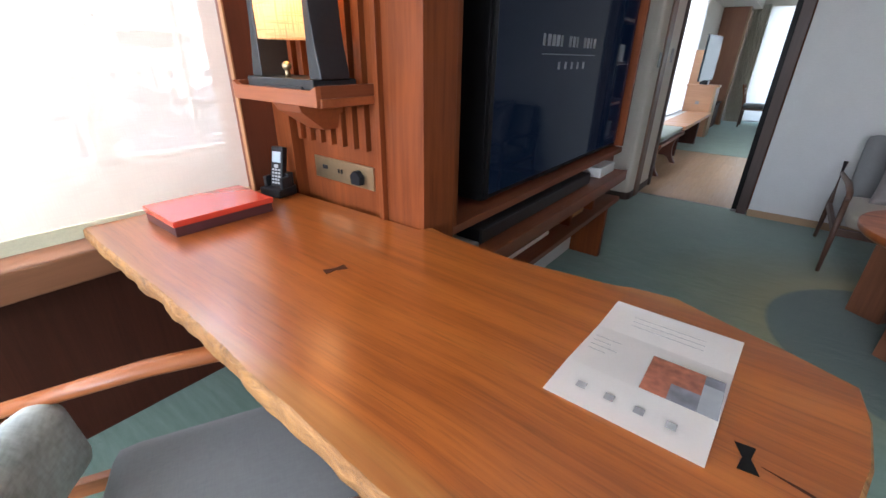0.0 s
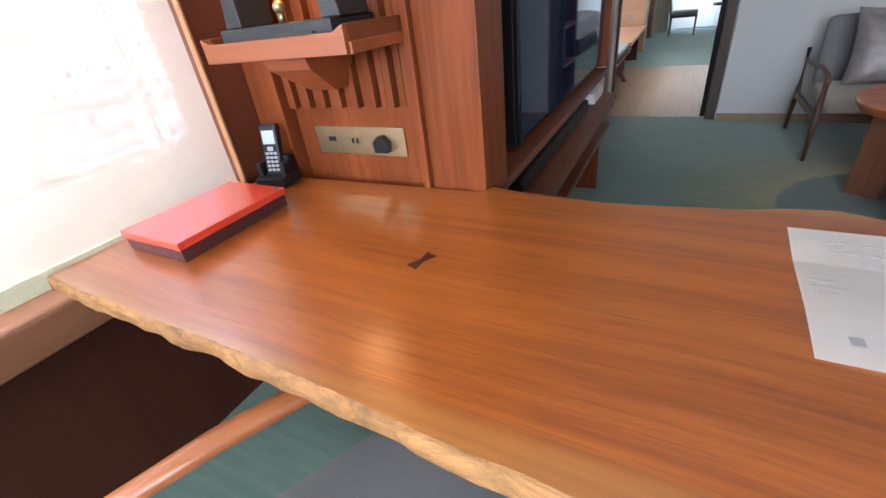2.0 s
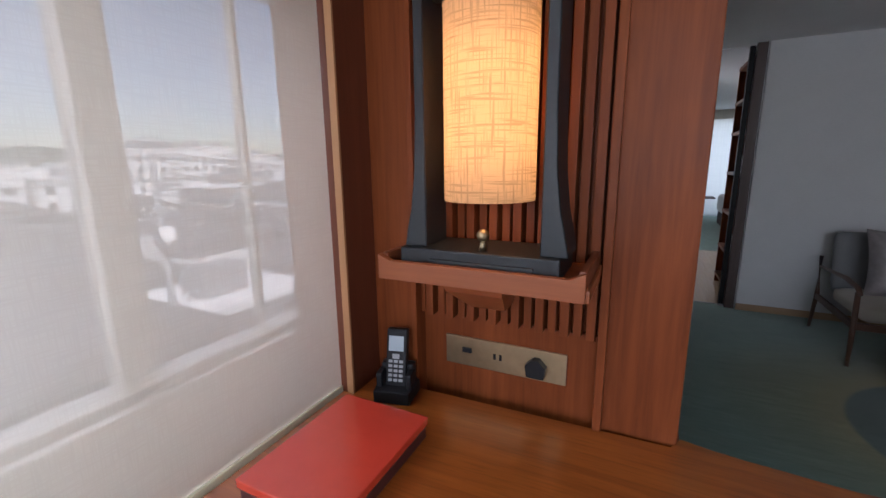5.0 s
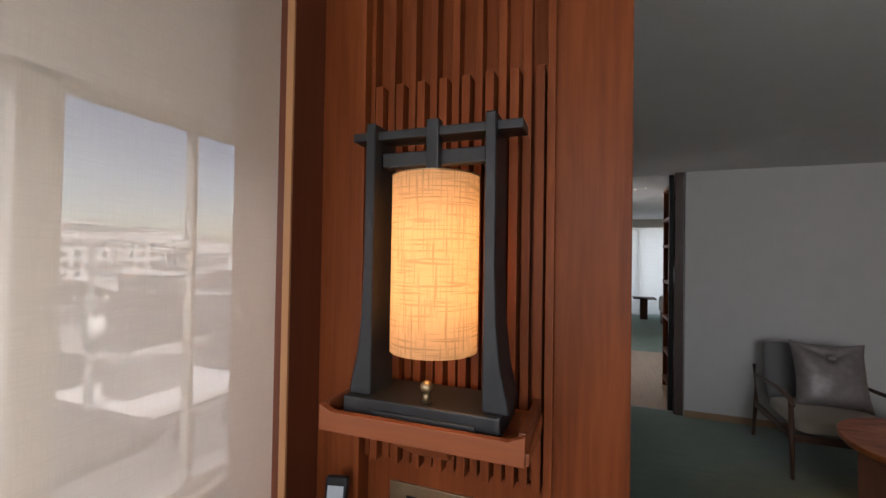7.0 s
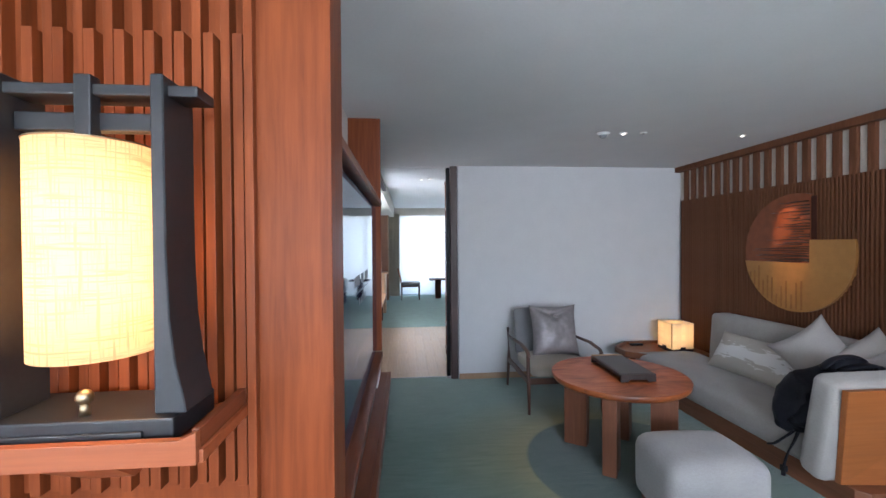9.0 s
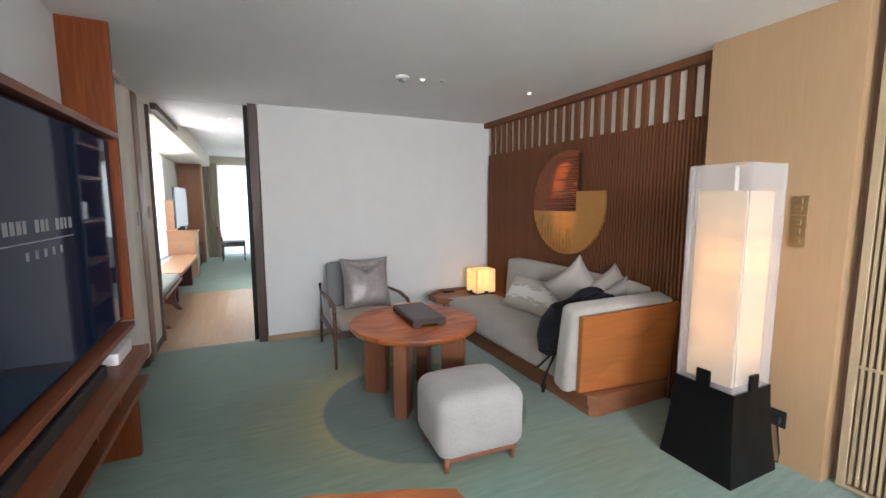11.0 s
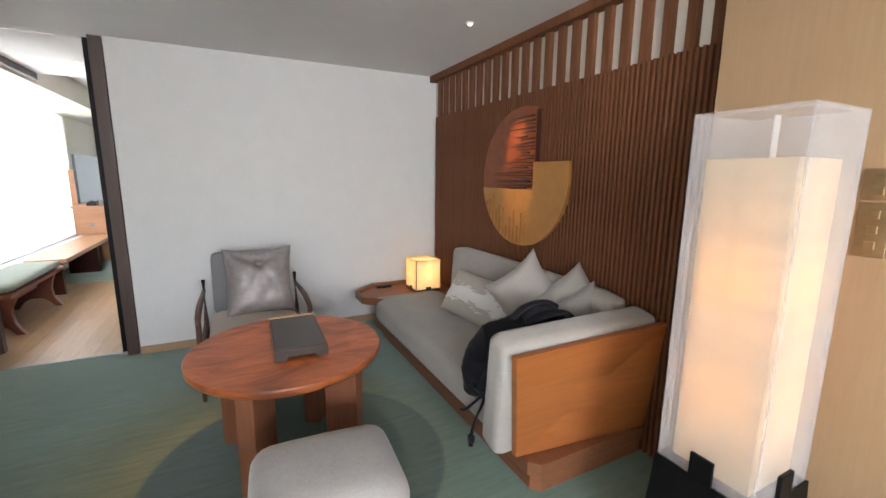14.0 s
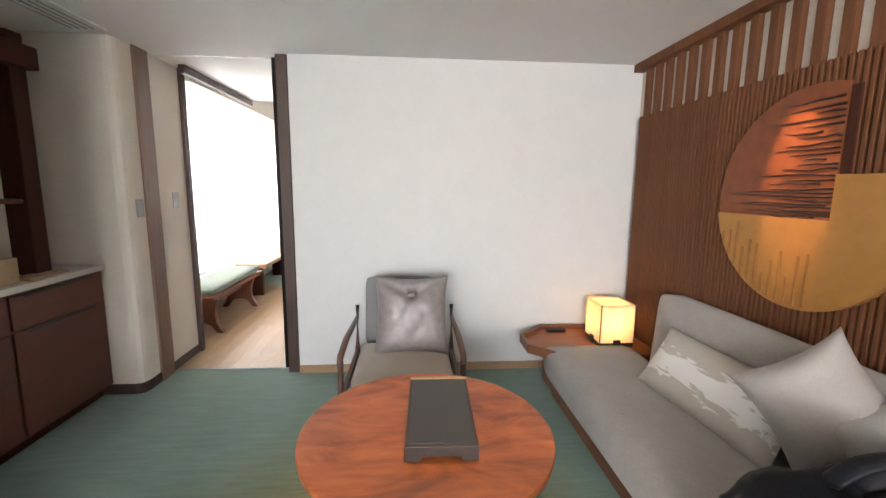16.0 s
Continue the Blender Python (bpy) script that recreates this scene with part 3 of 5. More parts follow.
# end wall of the sitting area, with the doorway beside it
built("wall_north", box(0.16, 2.9, 4.65, 4.8, 0, 2.3), M_WHITEWALL, "white cloth-covered end wall")
built("baseboard_north", box(0.16, 2.66, 4.638, 4.65, 0, 0.06, 0.002), M_BEIGE, "low pale wooden baseboard")
door_leaf = thing("sliding_door", (0.1, 4.7, 0), "dark brown sliding door leaf slid back into its pocket, edge showing", "door")
part("stile", box(0.075, 0.15, 4.66, 4.7, 0, 2.3, 0.003), M_FRAME, door_leaf)
part("stile", box(0.035, 0.075, 4.71, 4.76, 0.01, 2.29, 0.003), M_BLACKWOOD, door_leaf)
part("floor_guide", box(0.03, 0.1, 4.69, 4.72, 0.0, 0.018, 0.003), M_SILVER, door_leaf, "small metal floor guide")

# the wall that runs on into the passage, on the window side
bend = [(-1.75, 4.38), (-0.86, 4.38), (-0.832, 4.386), (-0.812, 4.402), (-0.803, 4.43), (-0.8, 4.46), (-0.8, 5.12), (-1.75, 5.12)]
built("wall_west", prism(bend, 0, 2.3), M_CREAM, "cream cloth wall with a rounded corner")
base = [(-1.2, 4.372), (-0.858, 4.372), (-0.828, 4.379), (-0.805, 4.396), (-0.795, 4.428), (-0.792, 4.46), (-0.792, 5.12), (-0.85, 5.12), (-0.85, 4.4), (-1.2, 4.4)]
built("baseboard_west", prism(base, 0, 0.07), M_FRAME, "dark wooden baseboard")
built("trim_post", box(-0.815, -0.782, 4.56, 4.71, 0, 2.3, 0.004), M_POST, "brown wooden post against the cream wall")
built("trim_jamb", box(-0.82, -0.775, 5.1, 5.16, 0, 2.3, 0.003), M_FRAME, "dark wooden window jamb")
built("wall_alcove", box(-1.75, -1.6, 2.9, 4.5, 0, 2.3), M_CREAM, "cream back wall of the counter alcove")

# passage and bedroom shell
built("wall_passage_low", box(-1.6, -1.33, 5.12, 11.3, 0, 0.4), M_WHITEWALL, "low wall below the passage windows")
built("window_sill_passage", box(-1.33, -1.2, 5.16, 9.1, 0.385, 0.42, 0.004), M_WHITE, "white window ledge in the passage")
built("wall_passage_head", box(-1.6, -1.33, 5.12, 12.0, 2.2, 2.7), M_CREAM, "cream strip above the passage windows")
built("wall_passage_far", box(-1.6, -1.33, 9.25, 12.0, 0.4, 2.2), M_CREAM, "wall beyond the passage window")
built("wall_passage_east", box(0.44, 0.6, 4.8, 6.6, 0, 2.3), M_WHITEWALL, "white wall of the passage")
built("wall_bedroom_turn", box(0.6, 3.4, 6.45, 6.6, 0, 2.6), M_WHITEWALL, "white bedroom wall")
built("wall_bedroom_east", box(3.3, 3.45, 6.6, 12.3, 0, 2.6), M_CREAM, "bedroom wall behind the bed")
built("wall_bedroom_head", box(-1.3, 3.4, 12.0, 12.2, 2.27, 2.6), M_CREAM, "strip above the bedroom window")
built("wall_bedroom_west", box(-1.5, -0.62, 12.0, 12.2, 0, 2.3), M_CREAM, "wall beside the bedroom window")
partition = built("wall_partition", box(-1.33, -0.89, 11.15, 11.3, 0, 2.3, 0.004), M_PARTITION, "reddish wooden partition at the end of the window wall")
built("trim_partition", box(-0.89, -0.86, 11.14, 11.31, 0, 2.3, 0.003), M_BEIGE, "pale edge strip of the partition")

# the study window wall
built("wall_window_below", box(-1.62, -1.44, -2.8, 1.3, 0, 0.66), M_DARKRED, "dark red-brown panelling under the window")
built("window_sill", box(-1.62, -1.275, -2.8, 1.05, 0.64, 0.725, 0.006), M_SILL, "wooden window sill")
built("wall_window_low", box(-1.62, -1.47, -2.8, 1.3, 0.725, 0.91), M_METALFRAME, "white apron wall behind the blind")
built("wall_window_head", box(-1.62, -1.47, -2.8, 1.3, 1.785, 2.3), M_CEIL, "white wall above the glass, behind the blind")
built("wall_window_side", box(-1.62, -1.47, 1.1, 1.3, 0.91, 1.785), M_CEIL, "white wall beside the glass, behind the blind")
built("wall_behind_unit", box(-1.62, -1.45, 1.3, 4.38, 0, 2.3), M_CREAM, "outer wall behind the television unit")
win = tagged(new("window_1"), "pale-framed window with fixed and sliding panes", "window", "", "structure")
for y0, y1 in ((0.556, 0.624), (-0.62, -0.56), (-1.75, -1.69)):
    part("mullion", box(-1.56, -1.5, y0, y1, 0.91, 1.785, 0.004), M_METALFRAME, win)
part("mullion", box(-1.54, -1.51, 0.885, 0.897, 0.91, 1.785, 0.002), M_METALFRAME, win)
for z0, z1 in ((0.91, 0.93), (1.766, 1.785)):
    part("rail", box(-1.56, -1.5, -2.8, 1.1, z0, z1, 0.004), M_METALFRAME, win)
for y0, y1 in ((0.624, 1.1), (-0.56, 0.556), (-1.69, -0.62)):
    pane = part("pane", box(-1.535, -1.53, y0, y1, 0.928, 1.768), M_GLASS, win)
    pane.visible_shadow = False
blind = thing("roller_blind", (-1.31, -0.9, 0.76), "translucent off-white woven roller blind, lowered to the sill", "blind")
part("cloth", box(-1.312, -1.31, -2.7, 0.94, 0.8, 2.3), M_BLIND, blind)
part("hem", box(-1.317, -1.305, -2.7, 0.94, 0.758, 0.8, 0.002), M_HEM, blind, "pale green-yellow hem")
blind2 = thing("roller_blind", (-1.2, 7.2, 0.43), "white translucent roller blind, lowered", "blind")
part("cloth", box(-1.302, -1.3, 5.17, 9.24, 0.45, 2.2), M_BLIND2, blind2)
part("hem", box(-1.308, -1.295, 5.17, 9.24, 0.425, 0.45, 0.002), M_WHITE, blind2)
for y in (6.35, 7.75):
    part("side_channel", box(-1.33, -1.303, y, y + 0.03, 0.43, 2.2, 0.002), M_WHITE, blind2)
blind3 = thing("roller_blind", (0.8, 12.0, 0.05), "white translucent blind over the bedroom window", "blind")
part("cloth", box(-0.6, 3.3, 11.99, 11.993, 0.06, 2.27), M_BLIND2, blind3)
part("bottom_bar", box(-0.6, 3.3, 11.98, 12.0, 0.03, 0.06, 0.002), M_WHITE, blind3)
win3 = tagged(new("window_3"), "tall bedroom window with slim mullions", "window", "", "structure")
for x in (-0.6, 0.35, 1.3, 2.25, 3.25):
    part("mullion", box(x - 0.03, x + 0.03, 12.05, 12.1, 0.0, 2.3, 0.003), M_METALFRAME, win3)
outline = [(-0.88 + 0.29 * i / 40, 11.86 + 0.022 * math.sin(i * 1.25)) for i in range(41)]
outline += [(x, y + 0.012) for x, y in outline[::-1]]
single("curtain", prism(outline, 0.02, 2.3), M_CURTAIN, "beige curtain drawn to the side in soft folds", "curtain")

# walls round the study, behind the walker
# the opening in this unseen wall is assumed, to suit the fill lamp
south = tagged(new("wall_south"), "white wall with an assumed window opening behind the desk", "wall", "", "structure")
for x0, x1, z0, z1 in ((-1.62, -0.8, 0, 2.3), (1.6, 4.6, 0, 2.3), (-0.8, 1.6, 0, 1.25), (-0.8, 1.6, 2.25, 2.3)):
    part("wall_piece", box(x0, x1, -2.95, -2.8, z0, z1), M_WHITEWALL, south)
# assumed mullions in front of the added south fill lamp
win2 = tagged(new("window_2_assumed"), "assumed wide window behind the desk, added for the south fill lamp", "window", "", "structure")
for x in (-0.78, 0.4, 1.58):
    part("mullion", box(x - 0.02, x + 0.02, -2.85, -2.82, 1.25, 2.25, 0.003), M_METALFRAME, win2)
built("wall_east", box(2.53, 2.9, 1.21, 1.9, 0, 2.3, 0.002), M_BEIGE, "pale wood-veneered wall pier")
built("wall_east_back", box(2.72, 2.9, 1.9, 4.8, 0, 2.3), M_WHITEWALL, "white wall behind the timber slats")
built("wall_east_south", box(2.56, 2.9, -2.8, -0.4, 0, 2.3), M_WHITEWALL, "white wall beyond the lattice doors")
built("wall_entry_end", box(4.45, 4.6, -2.8, 1.6, 0, 2.3), M_CREAM, "cream wall of the entry hall")
built("wall_entry_side", box(2.9, 4.6, 1.45, 1.6, 0, 2.3), M_CREAM, "cream side wall of the entry hall")
built("floor_entry", box(2.95, 4.45, -2.8, 1.45, 0.0, 0.006), M_STONE, "pale stone floor of the entry hall")

# ---- timber slat wall ----
slat_wall = tagged(new("wall_slats"), "dark brown timber slat wall with a white band above", "wall", "", "structure")
# board behind the slats, darkened so the gaps read as deep shade
part("backing", box(2.692, 2.72, 1.9, 4.65, 0, 1.93), M_GAP_SHADE, slat_wall, "backing board coloured near-black as shade between the slats")
part("white_band", box(2.69, 2.72, 1.9, 4.65, 1.93, 2.245), M_CREAM, slat_wall, "white board behind the upper slats")
part("top_beam", box(2.62, 2.72, 1.9, 4.65, 2.245, 2.3, 0.003), M_SLAT, slat_wall)
PITCH = 0.0575
low_slat = mesh_of("slat", box(-0.024, 0.016, -0.0078, 0.0078, 0, 1.925, 0.002), M_SLAT)
wide_slat = mesh_of("slat", box(-0.014, 0.015, -0.0255, 0.0255, 0, 0.335, 0.003), M_SLAT)
for i in range(int(2 * 2.7 / PITCH)):
    s = new("slat", low_slat)
    s.parent, s.location = slat_wall, (2.676, 1.93 + i * PITCH / 2, 0)
for i in range(23):
    s = new("slat", wide_slat)
    s.parent, s.location = slat_wall, (2.675, 2.002 + 2 * i * PITCH, 1.915)

# ---- wall art ----
art = thing("wall_relief", (2.6, 3.235, 0.9), "round split wall relief, ribbed copper quarter over gold leaf", "wall art")
CY, CZ, R = 3.222, 1.375, 0.465
STAND = Matrix(((0, 0, -1, 0), (1, 0, 0, 0), (0, 1, 0, 0), (0, 0, 0, 1)))  # outline (y, z) stood up on the wall


def arc(a0, a1, n=40, r=R):
    return [(CY + r * math.cos(radians(a0 + (a1 - a0) * i / n)), CZ + r * math.sin(radians(a0 + (a1 - a0) * i / n))) for i in range(n + 1)]


a_left = math.degrees(math.asin((1.296 - CZ) / R))
a_top = math.degrees(math.acos((3.085 - CY) / R))
a_right = 180 - math.degrees(math.asin((1.475 - CZ) / R))
upper = arc(a_left, a_top) + [(3.085, 1.296)]
part("copper_quarter", prism(upper, -2.662, -2.64, STAND), M_COPPER, art, "dark copper-lacquered backing")
for k in range(26):
    z = 1.303 + 0.49 * (k / 26) ** 1.35 + 0.006 * (random.random() - 0.5)
    ymax = CY + math.sqrt(max(0.0, R * R - (z + 0.012 - CZ) ** 2)) - 0.015
    y0 = 3.088 + (0.0 if k % 5 else 0.09 * random.random())
    y1 = min(ymax, y0 + (0.12 + 0.34 * random.random()) * (1.15 if k < 9 else 0.85))
    if y1 - y0 > 0.03:
        part("groove_rib", tube([(2.639 - 0.003 * math.sin(3.1 * j / 8), y0 + (y1 - y0) * j / 8, z + 0.008 * noise.noise(Vector((j * 0.35, k * 1.37, 0)))) for j in range(9)], [0.0045 * (1 - (j / 8.3) ** 2) + 0.0008 for j in range(9)], 6), M_RIB, art)
low_arc = arc(a_left, a_right - 360, 60)
lower = low_arc + [(3.085, 1.475), (3.085, 1.296)]
part("dark_strip", box(2.644, 2.662, 3.046, 3.084, 1.478, 1.805, 0.002), M_DARKRED, art, "dark lacquered strip")
part("gold_half", prism(lower, -2.662, -2.632, STAND), M_GOLD, art, "gold-leafed lower part")
# carved bars, coloured darker than the leaf to stand for their shadow
for k in range(12):
    y = 3.62 - k * 0.043
    top = 1.02 + 0.2 * abs(noise.noise(Vector((k * 0.71, 3.3, 0)))) + 0.05 * (k % 3)
    bottom = CZ - math.sqrt(R * R - (y - CY) ** 2) + 0.015
    top = max(bottom + 0.05, min(top + (0.1 if k < 5 else 0), 1.26))
    part("carved_bar", box(2.626, 2.634, y - 0.005, y + 0.005, bottom, top, 0.002), M_GOLD_SHADED, art)

# ---- lattice panel with the lantern ----
panel = tagged(new("wall_panel"), "cherry-wood panelled end of the television unit with a lattice recess", "wall", "", "structure")
part("side_board", box(-1.275, -1.15, 1.06, 1.12, 0, 2.3, 0.002), M_CHERRY, panel)
part("pilaster", box(-0.695, -0.548, 1.055, 1.2, 0, 2.3, 0.003), M_CHERRY, panel)
part("recess_back", box(-1.15, -0.695, 1.1, 1.14, 0, 2.3), M_CHERRY, panel)
part("lower_board", box(-1.14, -0.71, 1.082, 1.1, 0, 0.985, 0.002), M_CHERRY, panel)
part("edge_strip", box(-1.152, -1.138, 1.035, 1.1, 0, 2.3, 0.002), M_CHERRY, panel)
part("edge_strip", box(-0.71, -0.693, 1.035, 1.1, 0, 2.3, 0.002), M_CHERRY, panel)
for i in range(8):
    x = -1.108 + i * 0.0545
    part("lower_slat", box(x - 0.0095, x + 0.0095, 1.05, 1.098, 0.985, 1.878, 0.0015), M_CHERRY, panel)
for i in range(9):
    x = -1.137 + i * 0.0545
    part("long_slat", box(x - 0.009, x + 0.009, 1.064, 1.1, 0.985, 2.3, 0.0015), M_CHERRY, panel)
built("wall_return", box(-1.45, -1.275, 0.945, 1.12, 0, 2.3), M_RETURN, "dark red-brown return beside the window")
built("trim_return", box(-1.29, -1.271, 0.938, 0.945, 0.73, 2.3, 0.001), M_EDGE, "lighter edge strip of the return")

shelf = thing("lamp_shelf", (-0.9, 0.95, 1.1), "small cherry-wood wall shelf with a raised rim and bracket", "shelf")
part("board", box(-1.118, -0.712, 0.862, 1.06, 1.128, 1.15, 0.003), M_CHERRY_X, shelf)
part("rim", prism([(-1.117, 1.13), (-0.718, 1.13), (-0.718, 1.18), (-0.745, 1.168), (-1.09, 1.168), (-1.117, 1.18)], -0.868, -0.852, Matrix(((1, 0, 0, 0), (0, 0, -1, 0), (0, 1, 0, 0), (0, 0, 0, 1))), 0.0015), M_CHERRY_X, shelf)
for x0, x1 in ((-1.117, -1.104), (-0.731, -0.718)):
    part("rim", box(x0, x1, 0.868, 1.05, 1.131, 1.18, 0.002), M_CHERRY_Y, shelf)
bm = bmesh.new()
rows = [[bm.verts.new((x, y, z)) for x, y in ((x0, y0), (x1, y0), (x1, 1.06), (x0, 1.06))] for x0, x1, y0, z in ((-1.002, -0.873, 0.9, 1.128), (-0.998, -0.877, 0.915, 1.1), (-0.976, -0.897, 1.0, 1.042))]
for a, b in zip(rows, rows[1:]):
    for j in range(4):
        bm.faces.new((a[j], a[(j + 1) % 4], b[(j + 1) % 4], b[j]))
bm.faces.new(rows[0])
bm.faces.new(rows[-1][::-1])
bmesh.ops.recalc_face_normals(bm, faces=bm.faces[:])
part("bracket", bm, M_CHERRY_X, shelf)

lantern = thing("lantern_lamp", (-0.918, 0.93, 1.15), "charcoal torii-shaped lantern lamp with a glowing woven shade", "lamp")
part("base", box(-1.082, -0.766, 0.882, 1.025, 1.151, 1.192, 0.004), M_LANTERN, lantern)
part("base_inlay", box(-1.015, -0.81, 0.876, 0.884, 1.15, 1.174, 0.003), M_LANTERN, lantern)


def lantern_post(side):
    prof = [(0.0, 0.163), (0.03, 0.158), (0.08, 0.147), (0.15, 0.139), (0.26, 0.135), (0.545, 0.134)]
    bm = bmesh.new()
    rings = []
    for z, w in prof:
        outer, inner = -0.918 + side * w, -0.918 + side * 0.114
        rings.append([bm.verts.new((a, b, 1.192 + z)) for a, b in ((inner, 0.9), (outer, 0.9), (outer, 0.995), (inner, 0.995))])
    for a, b in zip(rings, rings[1:]):
        for j in range(4):
            bm.faces.new((a[j], a[(j + 1) % 4], b[(j + 1) % 4], b[j]))
    bm.faces.new(rings[0][::-1])
    bm.faces.new(rings[-1])
    bmesh.ops.recalc_face_normals(bm, faces=bm.faces[:])
    bmesh.ops.bevel(bm, geom=bm.edges[:], offset=0.002, segments=1, affect="EDGES")
    return bm


for side in (-1, 1):
    part("post", lantern_post(side), M_LANTERN, lantern)
part("top_rail", box(-1.092, -0.738, 0.915, 0.975, 1.706, 1.724, 0.003), M_LANTERN, lantern)
part("cross_rail", box(-1.03, -0.8, 0.93, 0.955, 1.652, 1.682, 0.003), M_LANTERN, lantern)
part("hanger", box(-0.925, -0.899, 0.91, 0.935, 1.62, 1.738, 0.003), M_LANTERN, lantern)
part("shade", cylinder(0.086, 0.086, 0.34, (-0.912, 0.935, 1.457), 48, caps=False), M_SHADE, lantern, "cream woven shade, lit from inside")
part("shade_ring", tube([(-0.912 + 0.086 * math.cos(a), 0.935 + 0.086 * math.sin(a), 1.627) for a in [2 * math.pi * i / 32 for i in range(33)]], 0.0016, 6), M_BRASS, lantern)
knob = part("switch_knob", ball(0.0125, (-0.915, 0.91, 1.221)), M_BRASS, lantern, "round brass knob")
part("knob_stem", cylinder(0.008, 0.006, 0.02, (-0.915, 0.91, 1.202), 16), M_BRASS, knob)

plate = thing("socket_plate", (-0.92, 1.08, 0.85), "brushed brass plate with sockets and a black plug", "socket")
part("plate", box(-1.075, -0.775, 1.076, 1.083, 0.855, 0.93, 0.001), M_BRASS, plate)
part("data_socket", box(-1.03, -1.005, 1.0735, 1.078, 0.89, 0.903, 0.001), M_PLASTIC, plate)
for x in (-0.945, -0.93):
    part("usb_socket", box(x - 0.003, x + 0.003, 1.0735, 1.078, 0.886, 0.9), M_PLASTIC, plate)
part("plug", prism([(-0.862, 0.868), (-0.822, 0.868), (-0.818, 0.895), (-0.835, 0.912), (-0.849, 0.912), (-0.866, 0.895)], -1.077, -1.055, Matrix(((1, 0, 0, 0), (0, 0, -1, 0), (0, 1, 0, 0), (0, 0, 0, 1))), 0.002), M_PLASTIC, plate, "black plug")

# ---- desk ----
TOP = 0.79


def desk_edge():
    front = [(-1.3 + 1.45 * i / 140, 0.428 - 0.03 * max(0, (i / 3.5 - 14) / 26) ** 1.3 + 0.005 * noise.noise(Vector((i * 0.06, 1.7, 0))) + 0.0025 * noise.noise(Vector((i * 0.31, 5.7, 0)))) for i in range(141)]
    front = [(x, y) for x, y in front if x < 0.0]
    near = [(0.12, 0.41), (0.24, 0.46), (0.325, 0.56), (0.372, 0.7), (0.4, 0.82), (0.407, 0.92), (0.4, 1.0), (0.3, 1.045), (0.2, 1.078), (0.115, 1.112), (0.03, 1.1)]
    back = [(0.0 - 0.54 * i / 10, 1.085 - 0.028 * math.sin(i * 0.31) + 0.006 * noise.noise(Vector((i * 0.4, 7.7, 0)))) for i in range(11)]
    back += [(-0.56, 1.05), (-1.27, 1.028), (-1.27, 0.936), (-1.302, 0.936)]
    return front + near + back


def desk_mesh():
    bm = bmesh.new()
    out = desk_edge()
    n = len(out)
    mid = Vector((-0.45, 0.75, 0))
    rings = []
    for k, (z, inset) in enumerate(((TOP, 0.006), (TOP - 0.006, 0.0), (TOP - 0.03, -0.004), (TOP - 0.062, 0.03))):
        ring = []
        for i, (x, y) in enumerate(out):
            d = (mid - Vector((x, y, 0)))
            d.x *= 0.25
            d.normalize()
            w = inset + (0.007 * noise.noise(Vector((x * 14, y * 14, z * 30))) if k in (2, 3) and y < 0.5 else 0)
            ring.append(bm.verts.new((x + d.x * w, y + d.y * w, z)))
        rings.append(ring)
    bm.faces.new(rings[0])
    bm.faces.new(rings[-1][::-1])
    for a, b in zip(rings, rings[1:]):
        for j in range(n):
            f = bm.faces.new((a[j], b[j], b[(j + 1) % n], a[(j + 1) % n]))
            f.material_index = 1
            f.smooth = True
    bmesh.ops.recalc_face_normals(bm, faces=bm.faces[:])
    return bm


desk = thing("desk", (-0.45, 0.75, 0), "long live-edge timber desk slab fixed against the panel and window", "desk")
slab = part("desktop", desk_mesh(), M_DESK, desk, "oiled live-edge slab with a waney, bark-pitted rim")
slab.data.materials.append(M_SAP)


def butterfly(cx, cy, ang, w=0.024, l=0.052):
    c, s = math.cos(radians(ang)), math.sin(radians(ang))
    pts = [(-w / 2, -l / 2), (w / 2, -l / 2), (w * 0.2, 0), (w / 2, l / 2), (-w / 2, l / 2), (-w * 0.2, 0)]
    return prism([(cx + c * x - s * y, cy + s * x + c * y) for x, y in pts], TOP - 0.012, TOP + 0.0012)


part("butterfly_key", butterfly(-0.545, 0.73, -18), M_DARKRED, desk, "dark inlaid butterfly key")
part("butterfly_key", butterfly(0.27, 0.733, 8, 0.024, 0.046), M_BLACKWOOD, desk, "dark inlaid butterfly key")
part("crack", prism([(0.286, 0.73), (0.33, 0.72), (0.376, 0.708), (0.375, 0.713), (0.33, 0.724)], TOP - 0.01, TOP + 0.0011), M_DARKRED, desk, "dark drying crack at the slab's end")
part("support_panel", box(-0.12, -0.07, 0.62, 1.0, 0, TOP - 0.064, 0.004), M_DARKRED, desk)

letter_box = thing("lacquer_box", (-1.12, 0.71, TOP), "flat lacquered box with a glossy red lid", "box")
part("body", box(-1.225, -1.02, 0.573, 0.86, TOP + 0.001, TOP + 0.034, 0.002), M_MAROON, letter_box, "dark maroon body")
part("lid", box(-1.229, -1.016, 0.569, 0.864, TOP + 0.03, TOP + 0.048, 0.003), M_RED, letter_box, "glossy red lid")

phone = thing("telephone", (-1.165, 0.975, TOP), "black cordless telephone standing in its cradle", "telephone", turn=14)
part("cradle", prism([(-0.045, -0.045), (0.045, -0.045), (0.052, 0.03), (0.038, 0.045), (-0.038, 0.045), (-0.052, 0.03)], 0.001, 0.032, None, 0.004), M_PLASTIC, phone)
part("cradle_back", box(-0.042, 0.042, 0.01, 0.036, 0.02, 0.08, 0.006), M_PLASTIC, phone)
for s in (-1, 1):
    part("cradle_cheek", box(s * 0.037 - 0.007, s * 0.037 + 0.007, -0.024, 0.022, 0.02, 0.068, 0.004), M_PLASTIC, phone)
TILT = pose(0, -0.004, 0.02, -12)
